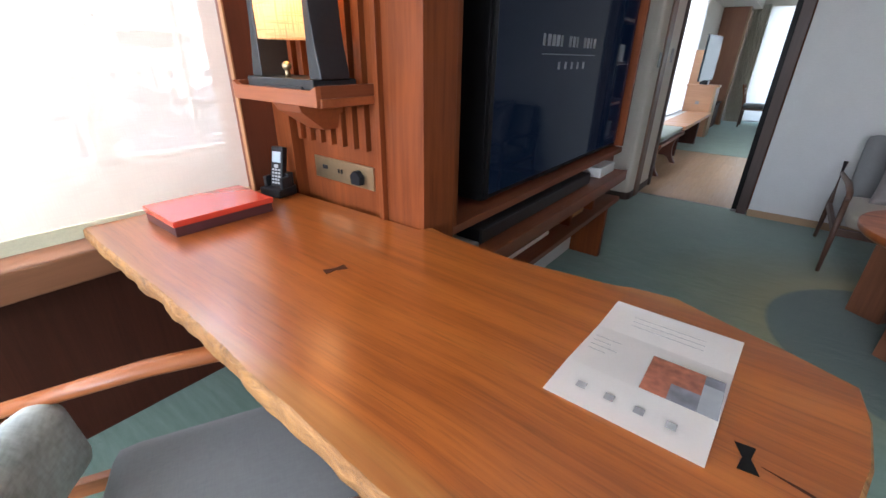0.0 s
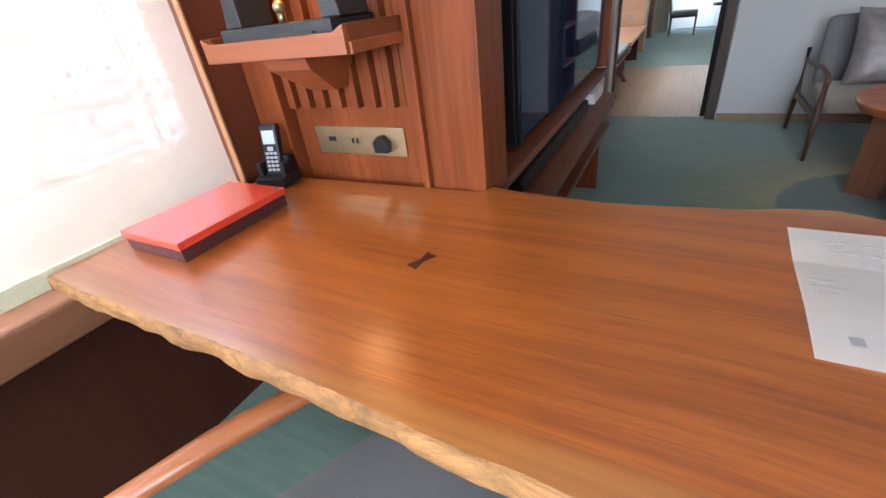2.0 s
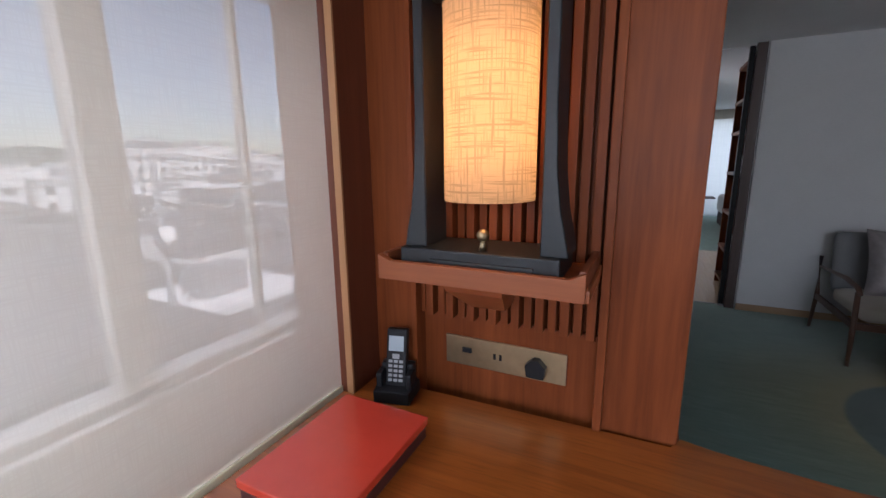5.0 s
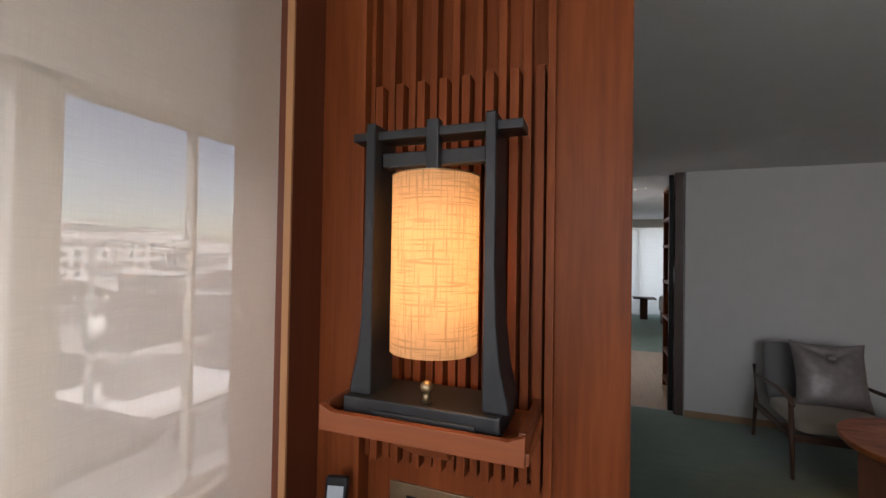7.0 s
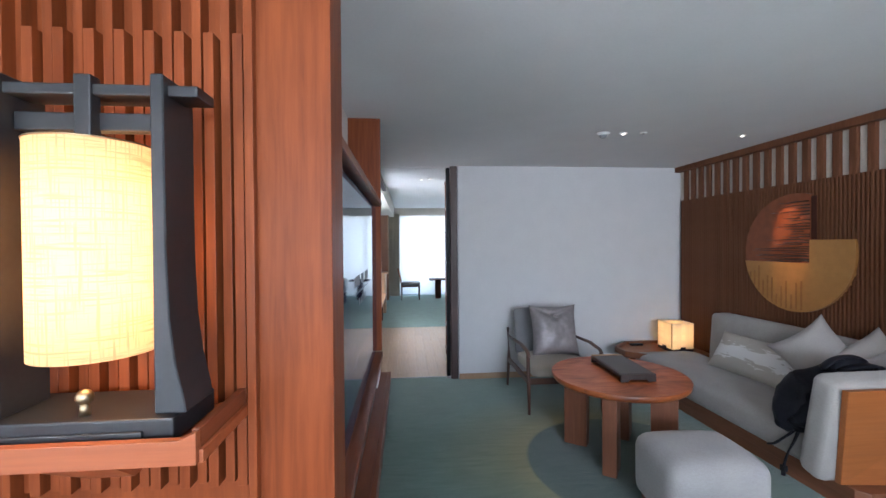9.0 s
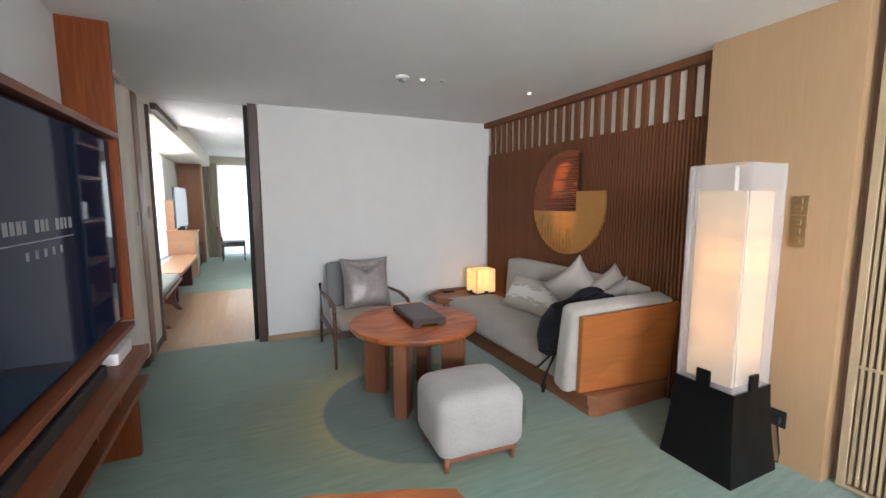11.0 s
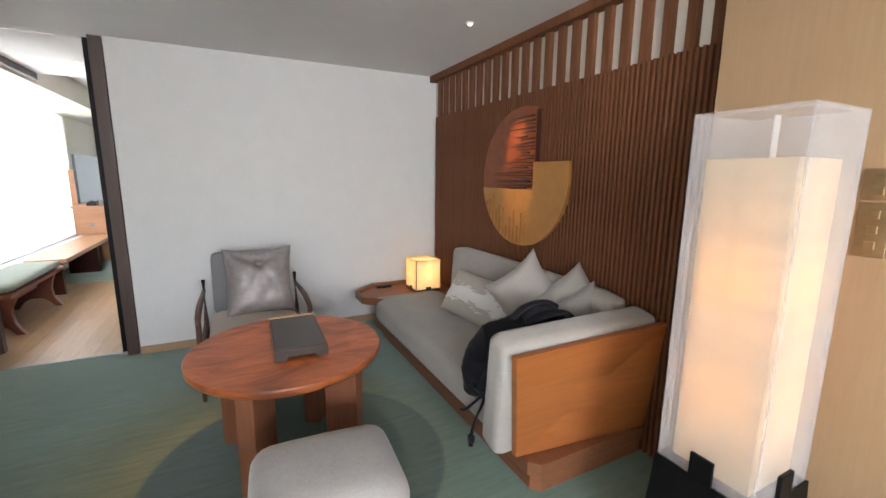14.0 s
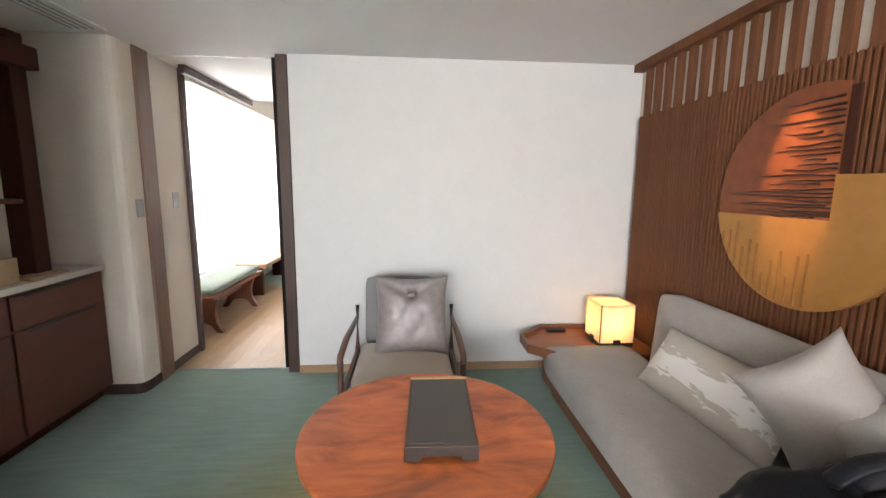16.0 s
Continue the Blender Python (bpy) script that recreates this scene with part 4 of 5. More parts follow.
handset = part("handset", box(-0.026, 0.026, -0.01, 0.014, 0, 0.15, 0.006), M_PLASTIC, phone, "", TILT)
part("display", box(-0.019, 0.019, -0.0115, -0.009, 0.095, 0.132, 0.0008), M_DISPLAY, handset, "pale grey display")
for r in range(5):
    for c in range(3):
        part("key", box(-0.0185 + c * 0.0135, -0.0085 + c * 0.0135, -0.0115, -0.009, 0.02 + r * 0.0115, 0.027 + r * 0.0115, 0.0008), M_KEYS, handset)
part("navigation_key", box(-0.009, 0.009, -0.012, -0.009, 0.076, 0.088, 0.002), M_KEYS, handset)

leaflet = thing("leaflet", (0.12, 0.85, TOP), "white three-fold printed leaflet lying open with a photograph", "leaflet")


def fold(y0, y1, z0, z1):
    bm = bmesh.new()
    vs = [bm.verts.new(p) for p in ((0.012 + (y0 - 0.68) * 0.04, y0, z0), (0.23 + (y0 - 0.68) * 0.04, y0, z0), (0.23 + (y1 - 0.68) * 0.04, y1, z1), (0.012 + (y1 - 0.68) * 0.04, y1, z1))]
    bm.faces.new(vs)
    bmesh.ops.solidify(bm, geom=bm.faces[:], thickness=0.0012)
    return bm


for y0, y1, z0, z1 in ((0.68, 0.768, 0.003, 0.007), (0.768, 0.9, 0.007, 0.003), (0.9, 1.0, 0.003, 0.01)):
    part("page", fold(y0, y1, TOP + z0, TOP + z1), M_PAPER, leaflet)
for x0, x1, y0, y1, mat in ((0.127, 0.165, 0.77, 0.864, M_PHOTO_R), (0.165, 0.205, 0.77, 0.81, M_PHOTO_G), (0.165, 0.205, 0.81, 0.864, M_PHOTO_R), (0.205, 0.232, 0.77, 0.84, M_KEYS), (0.205, 0.232, 0.84, 0.864, M_PHOTO_G)):
    part("photograph", box(x0, x1, y0, y1, TOP + 0.0072, TOP + 0.0076), mat, leaflet, "printed room photograph")
for i in range(4):
    part("printed_square", box(0.05 + i * 0.042, 0.064 + i * 0.042, 0.714, 0.728, TOP + 0.0066, TOP + 0.0071), M_PRINT, leaflet)
for i in range(4):
    part("printed_line", box(0.03, 0.075 - 0.015 * (i % 2), 0.86 - i * 0.014, 0.8608 - i * 0.014, TOP + 0.007, TOP + 0.0074), M_PRINT, leaflet)
for i in range(3):
    part("printed_line", box(0.07, 0.19, 0.93 + i * 0.014, 0.9308 + i * 0.014, TOP + 0.008 + i * 0.001, TOP + 0.0084 + i * 0.001), M_PRINT, leaflet)

# desk chair pulled under the slab
dchair = thing("desk_chair", (-0.49, 0.36, 0), "wooden desk armchair with a grey seat and rounded green-grey backrest", "chair", turn=-27)
part("seat", soft_box(0.46, 0.5, 0.09, 0.03, 0.008), M_SEAT, dchair, "grey upholstered seat", pose(0, 0.03, 0.405))
back = soft_box(0.46, 0.09, 0.2, 0.044, 0.02, 15)
for v in back.verts:
    v.co.y += 0.9 * v.co.x * v.co.x
part("backrest", back, M_VELVET, dchair, "mottled green-grey backrest, curved", pose(-0.02, -0.34, 0.505, 6))
for s in (-1, 1):
    x = s * 0.24
    part("arm", tube([(x, -0.38, 0.6), (x + s * 0.01, -0.12, 0.615), (x + s * 0.01, 0.05, 0.612), (x, 0.2, 0.6), (x - s * 0.012, 0.27, 0.578)], [0.018, 0.024, 0.025, 0.022, 0.015], 12, 0.8), M_DESKCHAIR, dchair)
    part("front_leg", tube([(x - s * 0.01, 0.29, 0.0), (x - s * 0.01, 0.28, 0.3), (x - s * 0.012, 0.26, 0.578)], [0.012, 0.016, 0.014]), M_DESKCHAIR, dchair)
    part("back_leg", tube([(x, -0.4, 0.0), (x, -0.36, 0.35), (x, -0.38, 0.61)], [0.012, 0.017, 0.015]), M_DESKCHAIR, dchair)
    part("side_rail", box(x - 0.011, x + 0.011, -0.36, 0.28, 0.32, 0.362, 0.004), M_DESKCHAIR, dchair)
part("back_rail", box(-0.23, 0.23, -0.375, -0.35, 0.4, 0.44, 0.004), M_DESKCHAIR, dchair)

# ---- television unit ----
unit = thing("television_unit", (-0.8, 2.0, 0), "cherry-wood television wall unit with open shelves below", "cabinet")
part("back_panel", box(-1.0, -0.78, 1.2, 3.03, 0.0, 2.3), M_WHITEWALL, unit, "white cloth back panel")
part("end_post", box(-0.78, -0.568, 3.0, 3.03, 0.75, 2.3, 0.003), M_CHERRY, unit)
part("frame_top", box(-0.775, -0.562, 1.2, 3.0, 1.715, 1.745, 0.003), M_CHERRY_Y, unit)
part("frame_sill", box(-0.775, -0.562, 1.2, 3.0, 0.715, 0.745, 0.003), M_CHERRY_Y, unit)
part("frame_side", box(-0.64, -0.56, 1.2, 1.235, 0.745, 1.715, 0.002), M_CHERRY, unit)
part("shelf", box(-0.775, -0.53, 1.2, 3.02, 0.575, 0.6, 0.003), M_CHERRY_Y, unit)
part("shelf_front", box(-0.53, -0.51, 1.2, 3.02, 0.54, 0.603, 0.003), M_CHERRY_Y, unit)
part("bottom_shelf", box(-0.775, -0.525, 1.2, 3.02, 0.395, 0.425, 0.003), M_CHERRY_Y, unit)
part("foot_panel", box(-0.775, -0.568, 2.92, 2.965, 0, 0.395, 0.003), M_CHERRY, unit)
part("foot_panel", box(-0.775, -0.568, 1.22, 1.26, 0, 0.395, 0.003), M_CHERRY, unit)
part("divider", box(-0.77, -0.566, 2.28, 2.31, 0.425, 0.575, 0.002), M_CHERRY, unit)
part("divider", box(-0.77, -0.566, 2.62, 2.65, 0.425, 0.575, 0.002), M_CHERRY, unit)
part("niche_back", box(-0.78, -0.765, 1.225, 3.0, 0.745, 1.715), M_BLACK, unit)
tv = thing("television", (-0.6, 2.02, 0.75), "large flat black television, faint lettering on its dark screen", "television")
part("body", box(-0.75, -0.606, 1.445, 2.965, 0.765, 1.708, 0.004), M_BLACKWOOD, tv)
part("screen", box(-0.608, -0.598, 1.475, 2.945, 0.785, 1.695, 0.002), M_SCREEN, tv, "glossy black screen")
part("bezel", box(-0.606, -0.594, 1.45, 1.474, 0.77, 1.706, 0.003), M_BLACKWOOD, tv)
part("stand", box(-0.72, -0.63, 1.9, 2.2, 0.745, 0.766, 0.003), M_PLASTIC, tv)
for i in range(14):
    if i not in (5, 9):
        y = 1.803 + i * 0.0403
        part("letter_bar", box(-0.5985, -0.597, y, y + (0.028 if i % 4 else 0.02), 1.294, 1.335), M_LOGO, tv)
part("rule", box(-0.5985, -0.597, 1.803, 2.366, 1.263, 1.267), M_LOGO, tv)
for i in range(5):
    part("letter_bar", box(-0.5985, -0.597, 1.96 + i * 0.066, 1.982 + i * 0.066, 1.209, 1.237), M_LOGO, tv)
bar = thing("soundbar", (-0.64, 1.95, 0.6), "long black soundbar on the shelf below the television", "soundbar")
part("body", box(-0.7, -0.585, 1.42, 2.55, 0.601, 0.665, 0.008), M_PLASTIC, bar)
part("grille", box(-0.587, -0.582, 1.43, 2.54, 0.607, 0.66, 0.002), M_BLACK, bar)
single("magazine", box(-0.72, -0.575, 1.23, 1.4, 0.601, 0.625, 0.003), M_PRINT, "grey magazine lying on the shelf", "magazine")
single("device_box", box(-0.72, -0.575, 2.7, 2.95, 0.601, 0.66, 0.006), M_WHITE, "white set-top box on the shelf", "box")
single("cloth_bundle", soft_box(0.12, 0.2, 0.05, 0.02), M_GOLD, "small ochre bundle on the lower shelf", "box", "", pose(-0.65, 2.46, 0.451))
single("paper_stack", box(-0.76, -0.6, 1.5, 2.1, 0.426, 0.445, 0.002), M_PAPER, "white papers on the lower shelf", "paper")

# ---- counter alcove ----
counter = thing("bar_counter", (-1.2, 3.7, 0), "dark wooden drinks counter with drawers and a stone top", "cabinet")
part("body", box(-1.45, -1.0, 3.06, 4.38, 0.08, 0.86, 0.004), M_COUNTER, counter)
part("toe_kick", box(-1.42, -1.06, 3.08, 4.36, 0, 0.08), M_DARKRED, counter)
part("worktop", box(-1.45, -0.97, 3.05, 4.378, 0.86, 0.895, 0.005), M_STONE, counter, "pale stone worktop")
for y0, y1 in ((3.08, 3.72), (3.74, 4.36)):
    for z0, z1 in ((0.67, 0.845), (0.095, 0.655)):
        f = part("drawer", box(-1.0, -0.988, y0, y1, z0, z1, 0.003), M_COUNTER, counter)
        part("finger_slot", box(-0.993, -0.986, y0 + 0.08, y1 - 0.08, z1 - 0.018, z1 - 0.002), M_BLACK, f)
cab = thing("wall_cabinet", (-1.3, 3.7, 0.9), "dark timber display frame above the counter", "cabinet")
part("post", box(-1.2, -1.08, 4.02, 4.12, 0.9, 2.2, 0.006), M_DARKRED, cab)
part("post", box(-1.2, -1.08, 3.1, 3.2, 0.9, 2.2, 0.006), M_DARKRED, cab)
part("head", box(-1.24, -1.04, 3.02, 4.16, 2.02, 2.14, 0.01), M_DARKRED, cab)
part("shelf", box(-1.4, -1.1, 3.2, 4.02, 1.3, 1.325, 0.003), M_DARKRED, cab)
part("back", box(-1.45, -1.4, 3.06, 4.3, 0.9, 2.2), M_CREAM, cab)
single("tea_box", box(-1.22, -1.02, 3.55, 3.85, 0.896, 1.03, 0.004), M_BRASS, "brown paper-covered box on the counter", "box")
single("tray", box(-1.12, -1.0, 3.88, 4.14, 0.896, 0.91, 0.004), M_BEIGE, "small pale wooden tray on the counter", "tray")
vent = thing("ceiling_vent", (-0.85, 4.0, 2.29), "white slotted ceiling vent", "vent")
part("frame", box(-0.96, -0.76, 3.3, 4.3, 2.288, 2.299, 0.002), M_WHITE, vent)
for i in range(4):
    part("slat", box(-0.93 + i * 0.04, -0.918 + i * 0.04, 3.34, 4.26, 2.283, 2.289), M_KEYS, vent)


def switch(name, at, m_turn, label, n, half=0.06, step=0.06):
    s = thing(name, at, label, "switch", "wall switches", turn=m_turn)
    part("plate", box(-0.036, 0.036, -0.008, 0, -half, half, 0.002), M_BRASS if name == "switch_panel" else M_SILVER, s)
    for i in range(n):
        z = (i - (n - 1) / 2) * step
        part("rocker", box(-0.012, 0.012, -0.012, -0.007, z - 0.012, z + 0.012, 0.002), M_BRASS if name == "switch_panel" else M_SILVER, s)
    return s


switch("wall_switch", (-0.8, 4.5, 1.25), 90, "satin metal wall switch on the cream wall", 2)
switch("wall_switch", (-0.8, 4.93, 1.29), 90, "satin metal wall switch on the cream wall", 2)
switch("switch_panel", (2.53, 1.4, 1.372), -90, "brass switch plate on the pale pier", 2, 0.045, 0.04)
switch("switch_panel", (2.53, 1.4, 1.24), -90, "tall brass control plate on the pale pier", 3, 0.08, 0.045)

# ---- sofa ----
sofa = thing("daybed_sofa", (2.3, 3.2, 0), "low grey linen daybed sofa on a wooden base with end board", "sofa")
part("plinth", prism([(2.01, 2.152), (2.64, 2.152), (2.64, 4.2), (1.972, 4.2), (1.972, 2.19)], 0.0, 0.085), M_PLINTH, sofa)
part("deck", prism([(1.99, 2.132), (2.64, 2.132), (2.64, 4.2), (1.945, 4.2), (1.945, 2.178)], 0.085, 0.15, None, 0.004), M_PLINTH, sofa)
LEAN = 16
bm = bmesh.new()
FOOT, HEAD = ((1.915, 2.222), (2.64, 2.135)), ((1.773, 2.062), (2.64, 2.066))
rings = [[bm.verts.new((x, y + d, z)) for (x, y), d in ((p, 0), (q, 0), (q, 0.034), (p, 0.034))] for (p, q), z in ((FOOT, 0.152), (HEAD, 0.715))]
for j in range(4):
    bm.faces.new((rings[0][j], rings[0][(j + 1) % 4], rings[1][(j + 1) % 4], rings[1][j]))
bm.faces.new(rings[0][::-1])
bm.faces.new(rings[1])
bmesh.ops.recalc_face_normals(bm, faces=bm.faces[:])
bmesh.ops.bevel(bm, geom=bm.edges[:], offset=0.004, segments=2, profile=0.6, affect="EDGES")
part("end_board", bm, M_SOFAWOOD, sofa, "honey-coloured wooden end board")
part("seat_cushion", soft_box(0.62, 1.9, 0.22, 0.075, 0.01, 13), M_SOFA, sofa, "", pose(2.19 - 2.3, 3.28 - 3.2, 0.265))
arm = soft_box(0.86, 0.15, 0.63, 0.05, 0.006, 15)
for v in arm.verts:
    v.co.x -= 0.09 * (v.co.z / 0.66 + 0.5) * (0.43 - v.co.x) / 0.86 - 0.05 * (0.43 - v.co.x) / 0.86
part("arm_cushion", arm, M_SOFA, sofa, "", pose(2.215 - 2.3, 2.252 - 3.2, 0.452, LEAN))
part("back_cushion", soft_box(0.15, 1.68, 0.6, 0.06, 0.01, 13), M_SOFA, sofa, "", pose(2.55 - 2.3, 3.11 - 3.2, 0.5, 0, 4))

pil1 = single("lumbar_pillow", pillow(0.78, 0.34, 0.17, 0.05, 3), M_BRUSH, "long cream pillow with a white brushstroke print", "pillow")
pil1.matrix_basis = Matrix.Translation((2.375, 3.28, 0.52)) @ pose(0, 0, 0, 0, 0, -85) @ pose(0, 0, 0, 58)
pil2 = single("throw_pillow", pillow(0.405, 0.405, 0.2, 0.16, 5), M_PILLOW, "grey linen throw pillow propped on a corner", "pillow", "sofa pillows")
pil2.matrix_basis = Matrix.Translation((2.4, 2.81, 0.68)) @ pose(0, 0, 0, 0, 0, -58) @ pose(0, 0, 0, 80) @ pose(0, 0, 0, 0, 0, 42)
pil3 = single("throw_pillow", pillow(0.4, 0.4, 0.15, 0.12, 9), M_PILLOW, "grey linen throw pillow leaning in the sofa's corner", "pillow", "sofa pillows")
pil3.matrix_basis = Matrix.Translation((2.505, 2.55, 0.645)) @ pose(0, 0, 0, 0, 0, -52) @ pose(0, 0, 0, 76) @ pose(0, 0, 0, 0, 0, 40)
pil4 = single("throw_pillow", pillow(0.36, 0.36, 0.13, 0.12, 12), M_OTTOMAN, "pale grey throw pillow against the arm cushion", "pillow", "sofa pillows")
pil4.matrix_basis = Matrix.Translation((2.46, 2.425, 0.61)) @ pose(0, 0, 0, 0, 0, -22) @ pose(0, 0, 0, 72) @ pose(0, 0, 0, 0, 0, 24)

def crumpled(bm, amount, seed):
    for v in bm.verts:
        n = noise.noise_vector(Vector((v.co.x * 9 + seed, v.co.y * 9, v.co.z * 9)))
        f = noise.noise_vector(Vector((v.co.x * 26 + seed, v.co.y * 26, v.co.z * 26)))
        v.co += n * amount + f * amount * 0.45
    return bm


def spline(points, n):
    """Points spread smoothly along a bent line."""
    out = []
    for k in range(len(points) - 1):
        p = [Vector(points[max(0, min(len(points) - 1, k + d))]) for d in (-1, 0, 1, 2)]
        for i in range(n):
            t = i / n
            out.append(0.5 * (2 * p[1] + (p[2] - p[0]) * t + (2 * p[0] - 5 * p[1] + 4 * p[2] - p[3]) * t * t + (3 * p[1] - p[0] - 3 * p[2] + p[3]) * t ** 3))
    return out + [Vector(points[-1])]


def sack(points, radii, flat, seed):
    """A limp bag: a fat tube of changing girth, creased."""
    line = spline(points, 10)
    girth = [v.x for v in spline([(r, 0, 0) for r in radii], 10)]
    return crumpled(tube(line, girth, 34, flat), 0.026, seed)


bag = thing("backpack", (1.95, 2.5, 0.38), "black nylon backpack slumped over the sofa's seat with hanging straps", "backpack")
part("body", sack([(1.905, 2.57, 0.33), (1.9, 2.56, 0.38), (1.905, 2.535, 0.48), (1.96, 2.51, 0.585), (2.07, 2.48, 0.645), (2.19, 2.46, 0.67), (2.26, 2.45, 0.66)], [0.04, 0.09, 0.112, 0.118, 0.105, 0.085, 0.03], 0.85, 1), M_STRAP, bag)
part("front_pocket", sack([(1.88, 2.475, 0.36), (1.875, 2.465, 0.43), (1.9, 2.45, 0.53), (1.96, 2.43, 0.605), (2.06, 2.42, 0.66)], [0.03, 0.062, 0.07, 0.062, 0.02], 0.7, 4), M_STRAP, bag)
part("side_pocket", sack([(1.95, 2.6, 0.42), (1.96, 2.59, 0.48), (2.02, 2.56, 0.55), (2.1, 2.53, 0.6)], [0.02, 0.05, 0.05, 0.02], 0.6, 9), M_STRAP, bag)
part("top_flap", sack([(2.06, 2.46, 0.72), (2.13, 2.44, 0.735), (2.2, 2.42, 0.725), (2.28, 2.4, 0.69)], [0.03, 0.055, 0.06, 0.03], 0.75, 7), M_STRAP, bag)
part("zip", tube(spline([(1.86, 2.4, 0.46), (1.885, 2.385, 0.55), (1.95, 2.37, 0.625), (2.04, 2.37, 0.66)], 5), 0.005, 6), M_PLASTIC, bag)
part("haul_loop", tube(spline([(2.0, 2.47, 0.72), (2.06, 2.46, 0.77), (2.13, 2.45, 0.79), (2.2, 2.45, 0.785), (2.25, 2.45, 0.76)], 5), [0.012] + [0.028] * 19 + [0.02], 10, 0.42), M_STRAP, bag)
part("shoulder_strap", tube(spline([(2.03, 2.4, 0.72), (2.1, 2.38, 0.75), (2.18, 2.37, 0.76), (2.25, 2.365, 0.745), (2.28, 2.36, 0.71)], 5), [0.014] + [0.033] * 19 + [0.02], 10, 0.4), M_STRAP, bag)
part("buckle", box(2.2, 2.235, 2.335, 2.365, 0.735, 0.765, 0.004), M_PLASTIC, bag, "black plastic buckle")
part("shoulder_strap", tube(spline([(1.93, 2.5, 0.4), (1.88, 2.53, 0.33), (1.85, 2.57, 0.27), (1.848, 2.62, 0.22), (1.85, 2.66, 0.2)], 4), 0.014, 8, 0.5), M_STRAP, bag)
part("strap_end", tube(spline([(1.9, 2.5, 0.38), (1.868, 2.5, 0.3), (1.846, 2.52, 0.22), (1.838, 2.54, 0.13), (1.842, 2.55, 0.06)], 4), 0.012, 6, 0.5), M_STRAP, bag, "loose webbing strap end")
part("strap_buckle", box(1.826, 1.852, 2.528, 2.56, 0.09, 0.125, 0.004), M_PLASTIC, bag)

bag.location.y -= 0.06

corner = thing("corner_table", (2.2, 4.35, 0), "low wooden corner table with a raised curved rim", "side table")
ct = [(1.79, 4.2), (1.79, 4.4), (2.0, 4.6), (2.64, 4.6), (2.64, 4.06), (1.93, 4.06)]
part("top", prism(ct, 0.318, 0.342, None, 0.003), M_SOFAWOOD, corner)
for (x0, y0), (x1, y1) in zip([ct[5]] + ct[:3], ct[:4]):
    run = math.hypot(x1 - x0, y1 - y0)
    along = Matrix.Translation((x0, y0, 0)) @ pose(0, 0, 0, 0, 0, math.degrees(math.atan2(y1 - y0, x1 - x0)))
    part("rim", box(-0.004, run + 0.004, -0.02, 0.006, 0.312, 0.372, 0.004, None, along), M_PLINTH, corner)
part("base", prism([(2.0, 4.205), (2.64, 4.205), (2.64, 4.58), (2.1, 4.58), (1.98, 4.45)], 0, 0.318), M_PLINTH, corner)
single("remote_control", box(2.02, 2.16, 4.5, 4.54, 0.343, 0.362, 0.004), M_PLASTIC, "black remote control on the corner table", "remote control")

LX, LY, LW = 2.4, 4.315, 0.118
tl = thing("table_lamp", (LX, LY, 0.342), "small cube lamp of glowing paper on black feet", "lamp", turn=0)
bm = bmesh.new()
for s in (-1, 1):
    box(s * LW - 0.0015, s * LW + 0.0015, -LW, LW, 0.03, 0.292, 0, bm)
    box(-LW + 0.0015, LW - 0.0015, s * LW - 0.0015, s * LW + 0.0015, 0.03, 0.292, 0, bm)
part("shade", bm, M_WASHI, tl, "glowing cream paper shade")
part("shade_top", box(-LW + 0.002, LW - 0.002, -LW + 0.002, LW - 0.002, 0.28, 0.283), M_WASHI, tl)
for sx in (-1, 1):
    for sy in (-1, 1):
        part("corner_post", box(sx * LW - 0.003, sx * LW + 0.003, sy * LW - 0.003, sy * LW + 0.003, 0.025, 0.294), M_BRASS, tl)
part("base", box(-LW, LW, -LW, LW, 0.001, 0.028, 0.003), M_BLACK, tl)
for s in (-1, 1):
    part("clip", box(-0.025, 0.025, s * (LW + 0.005) - 0.004, s * (LW + 0.005) + 0.004, 0.001, 0.05, 0.002), M_BLACK, tl)
    part("clip", box(s * (LW + 0.005) - 0.004, s * (LW + 0.005) + 0.004, -0.025, 0.025, 0.001, 0.05, 0.002), M_BLACK, tl)

# ---- round table ----
TX, TY, TR, TZ = 1.065, 2.97, 0.45, 0.55
rt = thing("round_table", (TX, TY, 0), "round reddish timber coffee table on four slab legs", "table")


def disc(r, z0, z1, lip):
    bm = bmesh.new()
    rings = []
    for z, k in ((z0, r - lip), (z0 + lip, r - 0.003), (z1 - 0.004, r), (z1, r - 0.004)):
        rings.append([bm.verts.new((TX + k * math.cos(2 * math.pi * i / 72), TY + k * math.sin(2 * math.pi * i / 72), z)) for i in range(72)])
    for a, b in zip(rings, rings[1:]):
        for j in range(72):
            bm.faces.new((a[j], a[(j + 1) % 72], b[(j + 1) % 72], b[j])).smooth = True
    bm.faces.new(rings[0][::-1])
    bm.faces.new(rings[-1])
    return bm


part("tabletop", disc(TR, TZ - 0.042, TZ, 0.014), M_TABLE, rt, "patched reddish timber top")
for a in (144, 234, 324, 54):
    c, s = math.cos(radians(a)), math.sin(radians(a))
    turn = Matrix.Translation((TX + 0.285 * c, TY + 0.285 * s, 0)) @ pose(0, 0, 0, 0, 0, a)
    part("leg", box(-0.08, 0.08, -0.043, 0.043, 0, TZ - 0.042, 0.005, None, turn), M_LEG, rt)
part("cross_rail", box(TX - 0.3, TX + 0.3, TY - 0.02, TY + 0.02, TZ - 0.1, TZ - 0.042, 0.003, None, Matrix.Translation((TX, TY, 0)) @ pose(0, 0, 0, 0, 0, 54) @ Matrix.Translation((-TX, -TY, 0))), M_LEG, rt)
